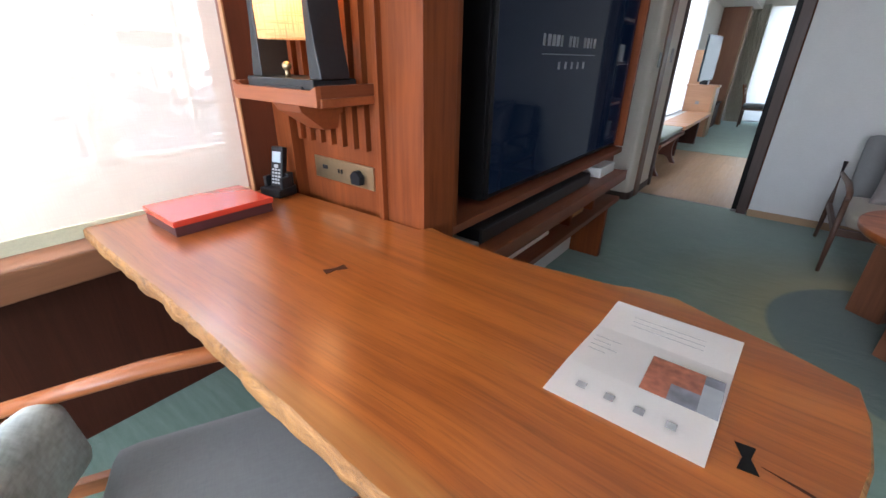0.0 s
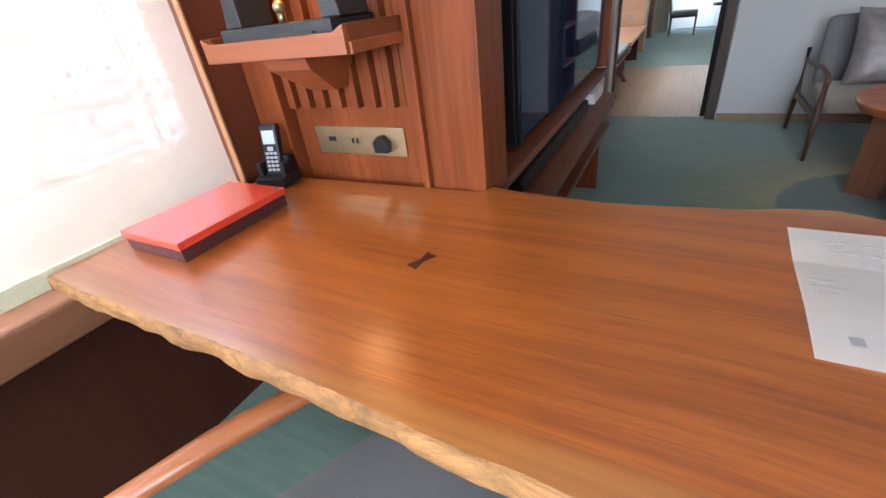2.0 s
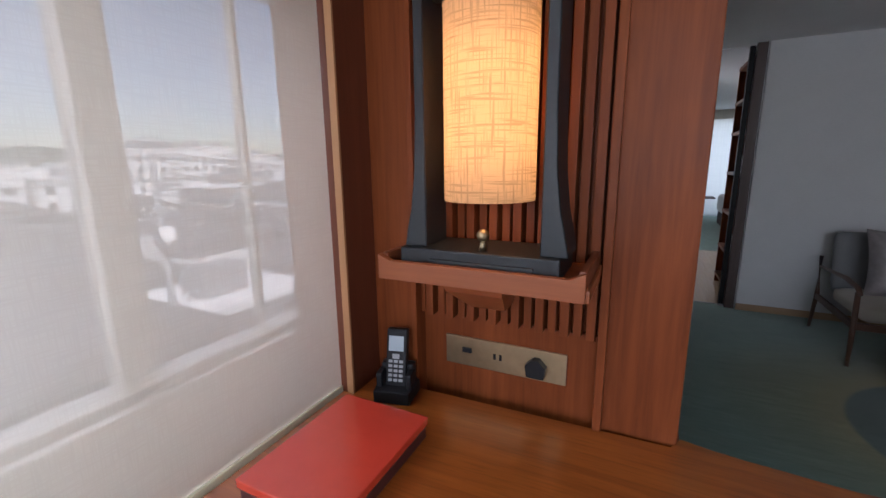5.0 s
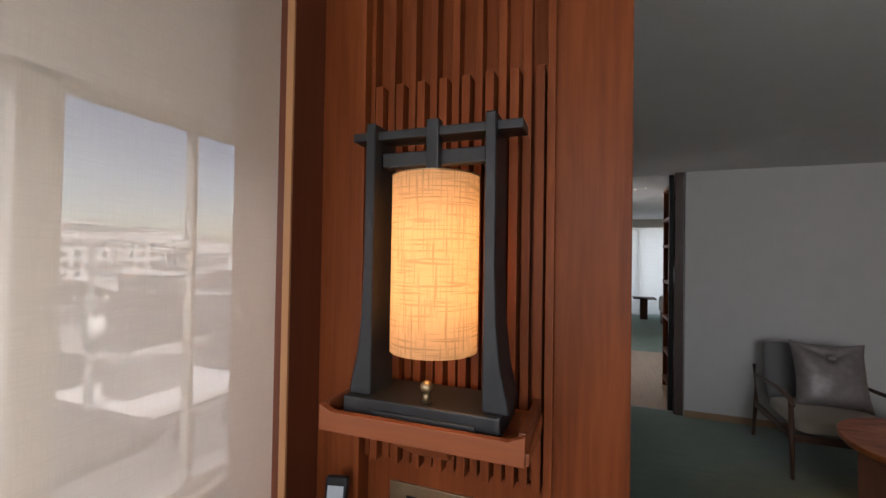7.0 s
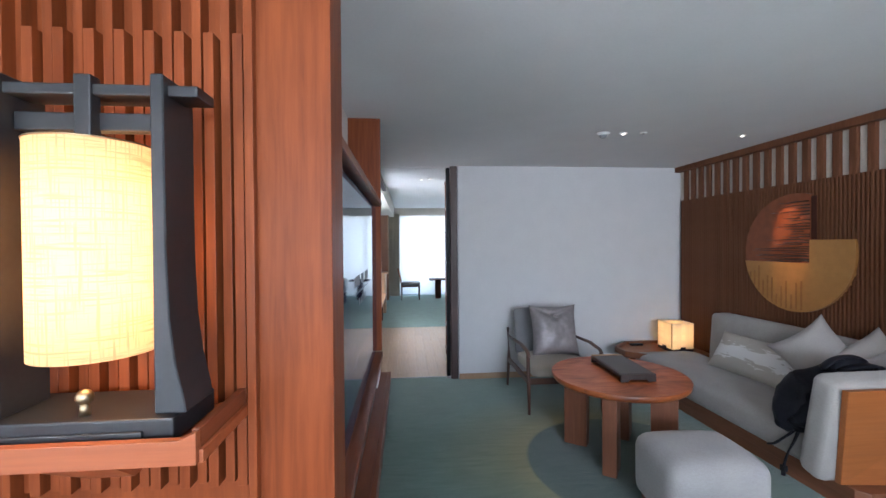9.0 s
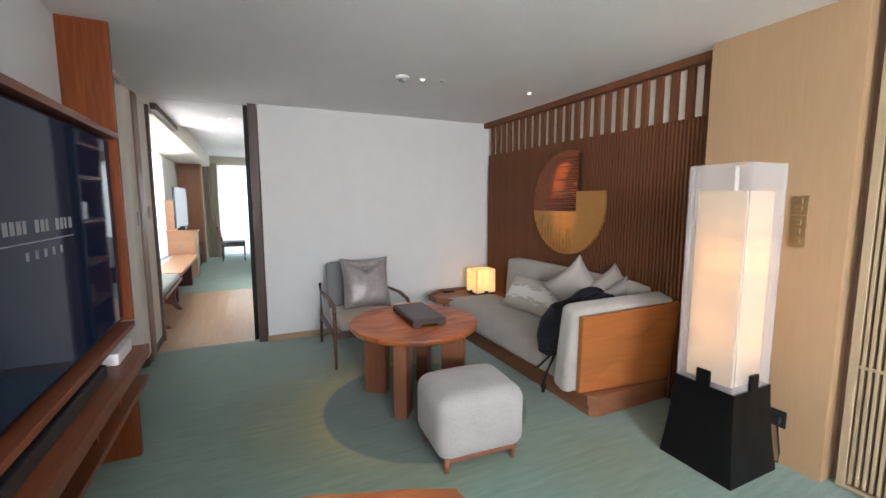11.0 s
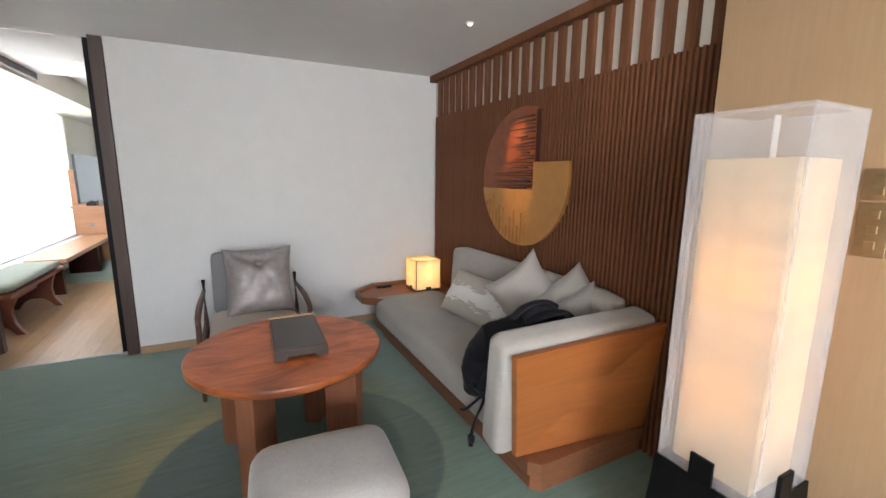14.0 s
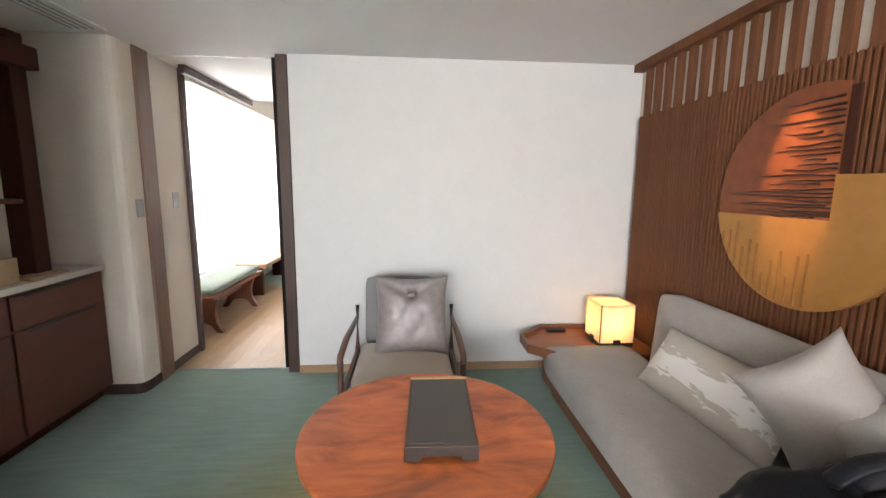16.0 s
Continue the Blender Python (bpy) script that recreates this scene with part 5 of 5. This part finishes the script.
part("cross_rail", box(TX - 0.3, TX + 0.3, TY - 0.02, TY + 0.02, TZ - 0.1, TZ - 0.045, 0.003, None, Matrix.Translation((TX, TY, 0)) @ pose(0, 0, 0, 0, 0, 144) @ Matrix.Translation((-TX, -TY, 0))), M_LEG, rt)

tray = thing("writing_tray", (1.12, 3.02, TZ), "dark brown low lacquer tray-box with cut-out feet and a pale edge", "tray")
TM = pose(1.115, 3.025, TZ, 0, 0, -2)
TM.translation.x -= 1.12
TM.translation.y -= 3.02
TM.translation.z -= TZ
part("top", box(-0.118, 0.118, -0.24, 0.24, 0.026, 0.05, 0.003), M_TRAY, tray, "", TM)
part("lining", box(-0.105, 0.105, -0.225, 0.21, 0.05, 0.0525, 0.001), M_BLACK, tray, "", TM)
part("paper_edge", box(-0.118, 0.118, 0.225, 0.24, 0.05, 0.056, 0.001), M_BEIGE, tray, "pale paper edge", TM)
foot = [(-0.118, 0.0005), (-0.07, 0.0005), (-0.06, 0.016), (0.06, 0.016), (0.07, 0.0005), (0.118, 0.0005), (0.118, 0.027), (-0.118, 0.027)]
for y in (-0.24, 0.225):
    part("foot", prism(foot, -y - 0.015, -y, Matrix(((1, 0, 0, 0), (0, 0, -1, 0), (0, 1, 0, 0), (0, 0, 0, 1)))), M_TRAY, tray, "", TM)

# ---- ottoman ----
ot = thing("ottoman", (1.095, 2.215, 0), "pale grey upholstered stool with a domed top on short wooden legs", "ottoman", turn=-4)
part("cushion", soft_box(0.505, 0.42, 0.34, 0.075, 0.03, 13), M_OTTOMAN, ot, "", pose(0, 0, 0.24))
part("frame", box(-0.21, 0.21, -0.172, 0.172, 0.055, 0.08, 0.004), M_LEG, ot)
for x in (-0.194, 0.194):
    for y in (-0.156, 0.156):
        part("leg", cylinder(0.013, 0.02, 0.08, (x, y, 0.04), 12), M_LEG, ot)

# ---- armchair ----
ac = thing("armchair", (0.96, 4.0, 0), "dark wooden armchair with grey back and taupe seat", "chair", turn=0)
part("seat", soft_box(0.56, 0.56, 0.11, 0.045, 0.015), M_TAUPE, ac, "taupe seat cushion", pose(0, -0.03, 0.345))
part("backrest", soft_box(0.47, 0.08, 0.46, 0.035, 0.005), M_GREY, ac, "grey backrest", pose(-0.03, 0.37, 0.57, -12))
for s in (-1, 1):
    x = s * 0.325
    part("front_leg", tube([(x, -0.345, 0), (x, -0.33, 0.25), (x, -0.31, 0.5)], [0.012, 0.017, 0.016]), M_CHAIR, ac)
    part("back_leg", tube([(x, 0.42, 0), (x, 0.36, 0.3), (x, 0.4, 0.6)], [0.012, 0.017, 0.014]), M_CHAIR, ac)
    part("arm", tube([(x, -0.345, 0.49), (x, -0.3, 0.525), (x, -0.1, 0.545), (x, 0.15, 0.53), (x, 0.38, 0.52)], [0.014, 0.018, 0.02, 0.018, 0.014], 10, 0.7), M_CHAIR, ac)
    part("side_rail", box(x - 0.012, x + 0.012, -0.32, 0.38, 0.255, 0.3, 0.004), M_CHAIR, ac)
part("front_rail", box(-0.32, 0.32, -0.335, -0.31, 0.25, 0.3, 0.004), M_CHAIR, ac)


def knotted_pillow():
    """A pillow drawn together at a knot, with creases fanning up to its corners."""
    bm = pillow(0.46, 0.49, 0.17, 0.1, 21, 33)
    knot = Vector((0.0, 0.125))
    for v in bm.verts:
        if v.co.z > 0:
            p = Vector((v.co.x, v.co.y))
            for end, depth in (((-0.19, 0.215), 0.04), ((0.19, 0.215), 0.04), ((0.0, 0.22), 0.02), ((-0.1, -0.03), 0.01), ((0.11, -0.05), 0.01)):
                e = Vector(end) - knot
                k = max(0.0, min(1.0, (p - knot).dot(e) / e.length_squared))
                d = (p - knot - e * k).length
                v.co.z -= depth * (1 - 0.6 * k) * math.exp(-(d / 0.022) ** 2) * min(1.0, v.co.z / 0.03)
            v.co.z += 0.006 * noise.noise(Vector((v.co.x * 16, v.co.y * 9, 2.2)))
    return bm


sp = single("satin_pillow", knotted_pillow(), M_SATIN, "silvery taupe satin pillow with a knot, on the armchair", "pillow")
sp.matrix_basis = Matrix.Translation((1.008, 4.08, 0.625)) @ pose(0, 0, 0, 75)
part("knot", ball(0.02, (0, 0.125, 0.066), (1.3, 0.9, 0.8)), M_SATIN, sp)

# ---- floor lamp ----
fl = thing("floor_lamp", (2.26, 1.555, 0), "tall square paper floor lamp, lit, on a flared black base", "lamp", turn=0)
bm = bmesh.new()
rings = []
for z, w in ((0.0, 0.192), (0.1, 0.18), (0.22, 0.168), (0.36, 0.158), (0.455, 0.154)):
    rings.append([bm.verts.new((sx * w, sy * w, z)) for sx, sy in ((-1, -1), (1, -1), (1, 1), (-1, 1))])
for a, b in zip(rings, rings[1:]):
    for j in range(4):
        bm.faces.new((a[j], a[(j + 1) % 4], b[(j + 1) % 4], b[j]))
bm.faces.new(rings[0][::-1])
bm.faces.new(rings[-1])
part("base", bm, M_BLACKWOOD, fl, "flared black base")
for s in (-1, 1):
    part("clip", box(-0.035, 0.035, s * 0.153 - 0.006, s * 0.153 + 0.006, 0.45, 0.535, 0.002), M_BLACKWOOD, fl)
    part("clip", box(s * 0.153 - 0.006, s * 0.153 + 0.006, -0.035, 0.035, 0.45, 0.535, 0.002), M_BLACKWOOD, fl)


for name, w, z0, z1, mat, label in (("outer_shade", 0.146, 0.456, 1.57, M_LAMPCLOTH, "sheer white outer shade"), ("inner_shade", 0.114, 0.47, 1.44, M_LAMPCORE, "glowing paper inner shade")):
    for s in (-1, 1):
        part(name, box(s * w - 0.0015, s * w + 0.0015, -w - 0.0015, w + 0.0015, z0, z1), mat, fl, label)
        part(name, box(-w + 0.0015, w - 0.0015, s * w - 0.0015, s * w + 0.0015, z0, z1), mat, fl, label)
for sx in (-1, 1):
    for sy in (-1, 1):
        part("corner_rod", box(sx * 0.141 - 0.002, sx * 0.141 + 0.002, sy * 0.141 - 0.002, sy * 0.141 + 0.002, 0.456, 1.565), M_LAMPCLOTH, fl)
for s in (-1, 1):
    part("top_rod", box(-0.138, 0.138, s * 0.141 - 0.002, s * 0.141 + 0.002, 1.561, 1.565), M_LAMPCLOTH, fl)
    part("top_rod", box(s * 0.141 - 0.002, s * 0.141 + 0.002, -0.138, 0.138, 1.561, 1.565), M_LAMPCLOTH, fl)
part("hanger_strip", box(-0.014, 0.014, -0.002, 0.002, 1.42, 1.562), M_WHITE, fl, "white strip holding the inner shade")
part("cable", tube([(0.19, -0.05, 0.02), (0.23, -0.12, 0.01), (0.255, -0.17, 0.01), (0.262, -0.17, 0.06), (0.262, -0.15, 0.2)], 0.004, 6), M_PLASTIC, fl, "thin black cable")
so = thing("wall_socket", (2.53, 1.42, 0.24), "dark wall socket with a black plug", "socket")
part("plate", box(2.52, 2.53, 1.37, 1.46, 0.2, 0.29, 0.002), M_PLASTIC, so)
part("plug", box(2.495, 2.522, 1.39, 1.43, 0.225, 0.26, 0.004), M_PLASTIC, so)

# ---- lattice screen and entry hall ----
lat = thing("lattice_screen", (2.6, 1.06, 0), "pale wooden lattice sliding screen", "screen")
for y0, y1 in ((1.135, 1.17), (0.9, 0.945)):
    part("stile", box(2.575, 2.605, y0, y1, 0.01, 2.29, 0.003), M_BAMBOO, lat)
for i in range(7):
    y = 0.968 + i * 0.0253
    part("slat", box(2.578, 2.602, y - 0.0062, y + 0.0062, 0.04, 2.26, 0.0015), M_BAMBOO, lat)
for z in (0.02, 0.62, 1.68, 2.27):
    part("rail", box(2.574, 2.594, 0.945, 1.135, z - 0.008, z + 0.008, 0.002), M_BAMBOO, lat)
built("wall_lattice_backing", box(2.64, 2.66, 0.9, 1.21, 0, 2.3), M_POST, "brown door leaf behind the lattice")
steps = thing("shoe_shelf", (3.4, 0.9, 0), "stepped wooden shoe shelf in the entry hall", "shelf")
for i, (y0, y1, z) in enumerate(((0.35, 0.95, 0.12), (0.5, 1.15, 0.3), (0.6, 1.4, 0.5))):
    part("shelf", box(2.98 + 0.2 * i, 3.6 + 0.2 * i, y0, y1, z, z + 0.035, 0.004), M_DESKCHAIR, steps)
    part("support", box(3.1 + 0.2 * i, 3.5 + 0.2 * i, y1 - 0.05, y1, 0.006, z, 0.003), M_DESKCHAIR, steps)
for k in (0, 1):
    shoe = thing("shoe", (3.25, 0.75 + 0.12 * k, 0.335), "black leather shoe on the wooden shelf", "shoe", "pair of shoes", turn=200)
    part("sole", box(-0.13, 0.13, -0.045, 0.045, 0.0, 0.018, 0.006), M_PLASTIC, shoe)
    part("upper", soft_box(0.25, 0.085, 0.075, 0.035, 0.02), M_STRAP, shoe, "", pose(0, 0, 0.055))

# ---- ceiling fittings ----


def downlight(x, y, lit):
    d = thing("downlight", (x, y, 2.29), "small round recessed ceiling spotlight" + (", lit" if lit else ""), "ceiling light", "ceiling spotlights")
    part("ring", cylinder(0.03, 0.024, 0.008, (x, y, 2.296), 24), M_WHITE, d)
    part("lens", cylinder(0.012, 0.012, 0.004, (x, y, 2.2915), 20), M_GLOW if lit else M_SILVER, d)


downlight(2.24, 3.262, True)
downlight(1.262, 3.258, True)
downlight(1.41, 3.236, False)
for x, y in ((-0.2, 5.6), (-0.1, 5.5)):
    downlight(x, y, True)
det = thing("smoke_detector", (1.105, 3.265, 2.27), "white round ceiling smoke detector", "detector")
part("base", cylinder(0.042, 0.05, 0.018, (1.105, 3.265, 2.291), 28), M_WHITE, det)
part("sensor", cylinder(0.022, 0.03, 0.018, (1.105, 3.265, 2.273), 24), M_KEYS, det)

# ---- passage and bedroom ----
for i in range(16):
    x = -1.36 + i * 0.12
    y = 4.76 - (i * 0.37) % 0.9
    while y < 7.52:
        a, b = max(4.762, y), min(7.518, y + 0.9)
        if b - a > 0.05:
            o = new("plank", mesh_of("plank", box(0, 0.1185, 0, b - a - 0.0015, -0.012, 0.003), M_FLOORWOOD))
            o.parent, o.location = passage_floor, (x, a, 0)
        y += 0.9

bench = thing("bench", (-1.0, 6.1, 0), "low wooden bench with curved legs and a grey-green cushion", "bench")
part("seat_board", box(-1.19, -0.8, 5.42, 6.72, 0.35, 0.385, 0.005), M_CHERRY_Y, bench)
part("cushion", soft_box(0.37, 1.2, 0.07, 0.03, 0.01), M_CUSHION, bench, "grey-green cushion", pose(0.0, -0.05, 0.425))
FLARE = [(-1.17, 0.35), (-0.82, 0.35), (-0.845, 0.29), (-0.865, 0.2), (-0.855, 0.11), (-0.825, 0.05), (-0.79, 0.0), (-0.85, 0.0), (-0.9, 0.07), (-0.95, 0.1), (-1.04, 0.1), (-1.09, 0.07), (-1.14, 0.0), (-1.2, 0.0), (-1.165, 0.05), (-1.135, 0.11), (-1.125, 0.2), (-1.145, 0.29)]
UPRIGHT = Matrix(((1, 0, 0, 0), (0, 0, -1, 0), (0, 1, 0, 0), (0, 0, 0, 1)))
for y in (5.55, 6.45):
    part("leg", prism(FLARE, -y - 0.05, -y, UPRIGHT, 0.004), M_RETURN, bench, "dark flared panel leg")
part("stretcher", box(-1.02, -0.97, 5.6, 6.45, 0.22, 0.27, 0.004), M_RETURN, bench)
ledge = thing("window_desk", (-1.0, 8.0, 0), "long honey-coloured window desk on a solid end support", "desk")
part("desktop", box(-1.19, -0.82, 6.85, 9.08, 0.38, 0.43, 0.006), M_ORANGE, ledge)
part("support", box(-1.19, -0.86, 8.2, 8.3, 0, 0.38, 0.004), M_DARKRED, ledge)
part("support", box(-1.19, -0.9, 6.95, 7.0, 0, 0.38, 0.004), M_DARKRED, ledge)
cons = thing("console_panel", (-1.1, 9.15, 0), "honey-coloured console panel with a shelf cap and socket", "cabinet")
part("panel", box(-1.31, -0.88, 9.1, 9.2, 0, 0.84, 0.004), M_ORANGE, cons)
part("cap", box(-1.33, -0.8, 9.02, 9.24, 0.84, 0.875, 0.004), M_ORANGE, cons)
part("upright", box(-1.31, -1.08, 9.12, 9.18, 0.875, 1.42, 0.004), M_ORANGE, cons)
part("end_panel", box(-0.88, -0.845, 9.1, 9.5, 0, 0.84, 0.003), M_BEIGE, cons, "pale end panel")
part("socket", box(-1.12, -1.06, 9.094, 9.1, 0.55, 0.6, 0.002), M_SILVER, cons)
tv2 = thing("television", (-1.06, 9.12, 0.875), "flat television on the console, reflecting the bright window", "television", turn=-3)
part("screen", box(-0.012, 0.02, -0.52, 0.52, 0.06, 0.76, 0.004), M_SCREEN2, tv2)
part("stand", box(-0.06, 0.06, -0.06, 0.1, 0.0, 0.07, 0.006), M_PLASTIC, tv2)
low = thing("low_chest", (-1.0, 10.8, 0), "dark low wooden chest by the partition", "chest")
part("body", box(-1.3, -0.95, 10.5, 11.1, 0, 0.45, 0.005), M_DARKRED, low)
part("top", box(-1.31, -0.93, 10.48, 11.12, 0.45, 0.48, 0.005), M_DARKRED, low)


def far_chair():
    c = thing("side_chair", (-0.3, 11.3, 0), "wooden side chair with a slatted back and dark seat pad", "chair", turn=0)
    part("seat", soft_box(0.5, 0.48, 0.07, 0.03, 0.01), M_GREY, c, "dark seat pad", pose(0, 0, 0.42))
    part("seat_frame", box(-0.25, 0.25, -0.23, 0.23, 0.34, 0.385, 0.004), M_CHAIR, c)
    for x in (-0.23, 0.23):
        for y in (-0.21, 0.21):
            part("leg", tube([(x, y, 0), (x, y, 0.35)], [0.014, 0.018]), M_CHAIR, c)
    for y in (-0.21, 0.21):
        part("back_post", tube([(-0.23, y, 0.36), (-0.27, y, 0.6), (-0.33, y, 0.82)], 0.016), M_DESKCHAIR, c)
    for i in range(4):
        z = 0.55 + i * 0.08
        part("back_slat", box(-0.275 - i * 0.02, -0.26 - i * 0.02, -0.2, 0.2, z, z + 0.04, 0.003), M_DESKCHAIR, c)


far_chair()
st = thing("side_table", (0.45, 11.4, 0), "small dark wooden side table", "table")
part("tabletop", box(0.2, 0.7, 11.15, 11.6, 0.5, 0.53, 0.004), M_DARKRED, st)
part("pedestal", box(0.36, 0.52, 11.3, 11.45, 0, 0.5, 0.004), M_DARKRED, st)
bed = thing("bed", (1.6, 10.2, 0), "wide bed with white linen and a rounded edge", "bed")
part("base", box(0.75, 3.2, 9.0, 11.0, 0, 0.25, 0.01), M_DARKRED, bed)
part("mattress", soft_box(2.6, 2.1, 0.42, 0.12, 0.03), M_BED, bed, "white linen", pose(0.4, -0.2, 0.45))
shelf2 = thing("bookcase", (0.25, 5.2, 0), "open wooden bookcase beside the doorway", "bookcase")
part("side", box(0.11, 0.43, 4.83, 4.86, 0, 2.29, 0.003), M_CHERRY, shelf2)
part("side", box(0.11, 0.43, 5.65, 5.68, 0, 2.29, 0.003), M_CHERRY, shelf2)
part("back", box(0.42, 0.438, 4.86, 5.65, 0, 2.29), M_CHERRY, shelf2)
for z in (0.1, 0.42, 0.8, 1.2, 1.6, 1.9, 2.24):
    part("shelf", box(0.1, 0.42, 4.86, 5.65, z, z + 0.03, 0.003), M_CHERRY_Y, shelf2)
for z, mats in ((1.23, M_WHITE), (1.93, M_BLACK), (0.45, M_PRINT)):
    single("box_file", box(0.14, 0.36, 4.95, 5.25, z + 0.001, z + 0.16, 0.004), mats, "box file standing on a bookcase shelf", "box")

# ---- city outside the window ----
built("ground", box(-900, -30, -600, 900, -14.2, -14.0), M_GROUND, "grey city ground below the window")
rng = random.Random(5)


def house(x, y, w, d, h, pitched, pale):
    base = -14.0
    hs = thing("house", (x, y, base), "pale low city building with dark windows" if pale else "grey city building with dark windows", "building", "city buildings")
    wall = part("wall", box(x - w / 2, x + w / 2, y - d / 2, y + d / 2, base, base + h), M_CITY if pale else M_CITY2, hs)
    if pitched:
        k = Matrix(((0, 0, 1, 0), (1, 0, 0, 0), (0, 1, 0, 0), (0, 0, 0, 1)))
        part("roof", prism([(y - d / 2 - 0.5, base + h), (y + d / 2 + 0.5, base + h), (y, base + h + d * 0.22)], x - w / 2 - 0.5, x + w / 2 + 0.5, k), M_ROOF, hs)
    else:
        part("roof", box(x - w / 2 - 0.2, x + w / 2 + 0.2, y - d / 2 - 0.2, y + d / 2 + 0.2, base + h, base + h + 0.5), M_CITY, hs)
        part("roof_box", box(x - w / 6, x + w / 6, y - d / 6, y + d / 6, base + h + 0.5, base + h + 2.4), M_CITY2, hs)
    for f in range(max(1, int(h / 3.2))):
        z = base + 1.2 + f * 3.1
        n = max(2, int(d / 3.2))
        for c in range(n):
            yy = y - d / 2 + d * (c + 0.5) / n
            if z + 1.6 < base + h:
                part("window", box(x + w / 2 - 0.05, x + w / 2 + 0.06, yy - 0.7, yy + 0.7, z, z + 1.5), M_CITYGLASS, wall)


house(-21, 7.8, 9, 7.5, 8.6, True, False)
for row, (dist, hmin, hmax) in enumerate(((30, 5.5, 7.5), (40, 6, 9), (54, 7, 11), (74, 8, 13), (102, 9, 16), (145, 12, 21), (205, 14, 31))):
    y = dist * 0.05 - 8
    while y < dist * 1.0 + 10:
        w = rng.uniform(6, 11) * (1 + row * 0.12)
        if row > 0 or y > 16:
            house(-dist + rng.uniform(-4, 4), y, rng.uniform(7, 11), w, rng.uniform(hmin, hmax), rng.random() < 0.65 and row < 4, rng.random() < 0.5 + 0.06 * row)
        y += w + rng.uniform(0.5, 3)


def utility_pole(x, y, top):
    p = thing("utility_pole", (x, y, -14.0), "concrete utility pole with crossarms and wires", "pole", "utility poles")
    part("pole", cylinder(0.2, 0.13, top + 14, (x, y, (top - 14) / 2), 12), M_CITY2, p)
    for k, z in enumerate((top - 0.3, top - 1.2, top - 2.6)):
        part("crossarm", box(x - 0.06, x + 0.06, y - 1.1 + 0.2 * k, y + 1.1 - 0.2 * k, z, z + 0.12), M_CITY2, p)
        for dy in (-0.9, -0.3, 0.3, 0.9):
            part("insulator", cylinder(0.05, 0.04, 0.2, (x, y + dy * (1 - 0.18 * k), z + 0.2), 8), M_CITY, p)
    part("transformer", cylinder(0.3, 0.3, 0.9, (x + 0.4, y, top - 3.6), 14), M_CITY, p)


POLES = ((-19.8, 11.0, 1.9), (-23.0, 34.0, 1.6), (-24.0, -14.0, 1.7))
for x, y, top in POLES:
    utility_pole(x, y, top)
for a, b in ((0, 1), (0, 2)):
    (xa, ya, ta), (xb, yb, tb) = POLES[a], POLES[b]
    for dy, dz in ((-0.9, 0), (0.9, 0), (-0.6, -0.9), (0.6, -0.9), (0.2, -2.3)):
        line = [(xa + (xb - xa) * t, ya + dy + (yb - ya) * t, ta + dz + (tb - ta) * t - 2.4 * t * (1 - t)) for t in [i / 12 for i in range(13)]]
        single("power_cable", tube(line, 0.022, 5), M_ROOF, "dark sagging power cable between utility poles", "cable", "power cables")

ridge = bmesh.new()
grid = [[ridge.verts.new((-620 - 60 * j, -300 + 20 * i, -14 + (0, 26, 44, 30, 0)[j] * (0.75 + 0.5 * noise.noise(Vector((i * 0.16, j * 0.7, 4.2)))))) for i in range(61)] for j in range(5)]
for a, b in zip(grid, grid[1:]):
    for i in range(60):
        ridge.faces.new((a[i], a[i + 1], b[i + 1], b[i]))
bmesh.ops.recalc_face_normals(ridge, faces=ridge.faces[:])
built("backdrop_hills", smooth(ridge), M_HILL, "wooded hills along the city's edge")
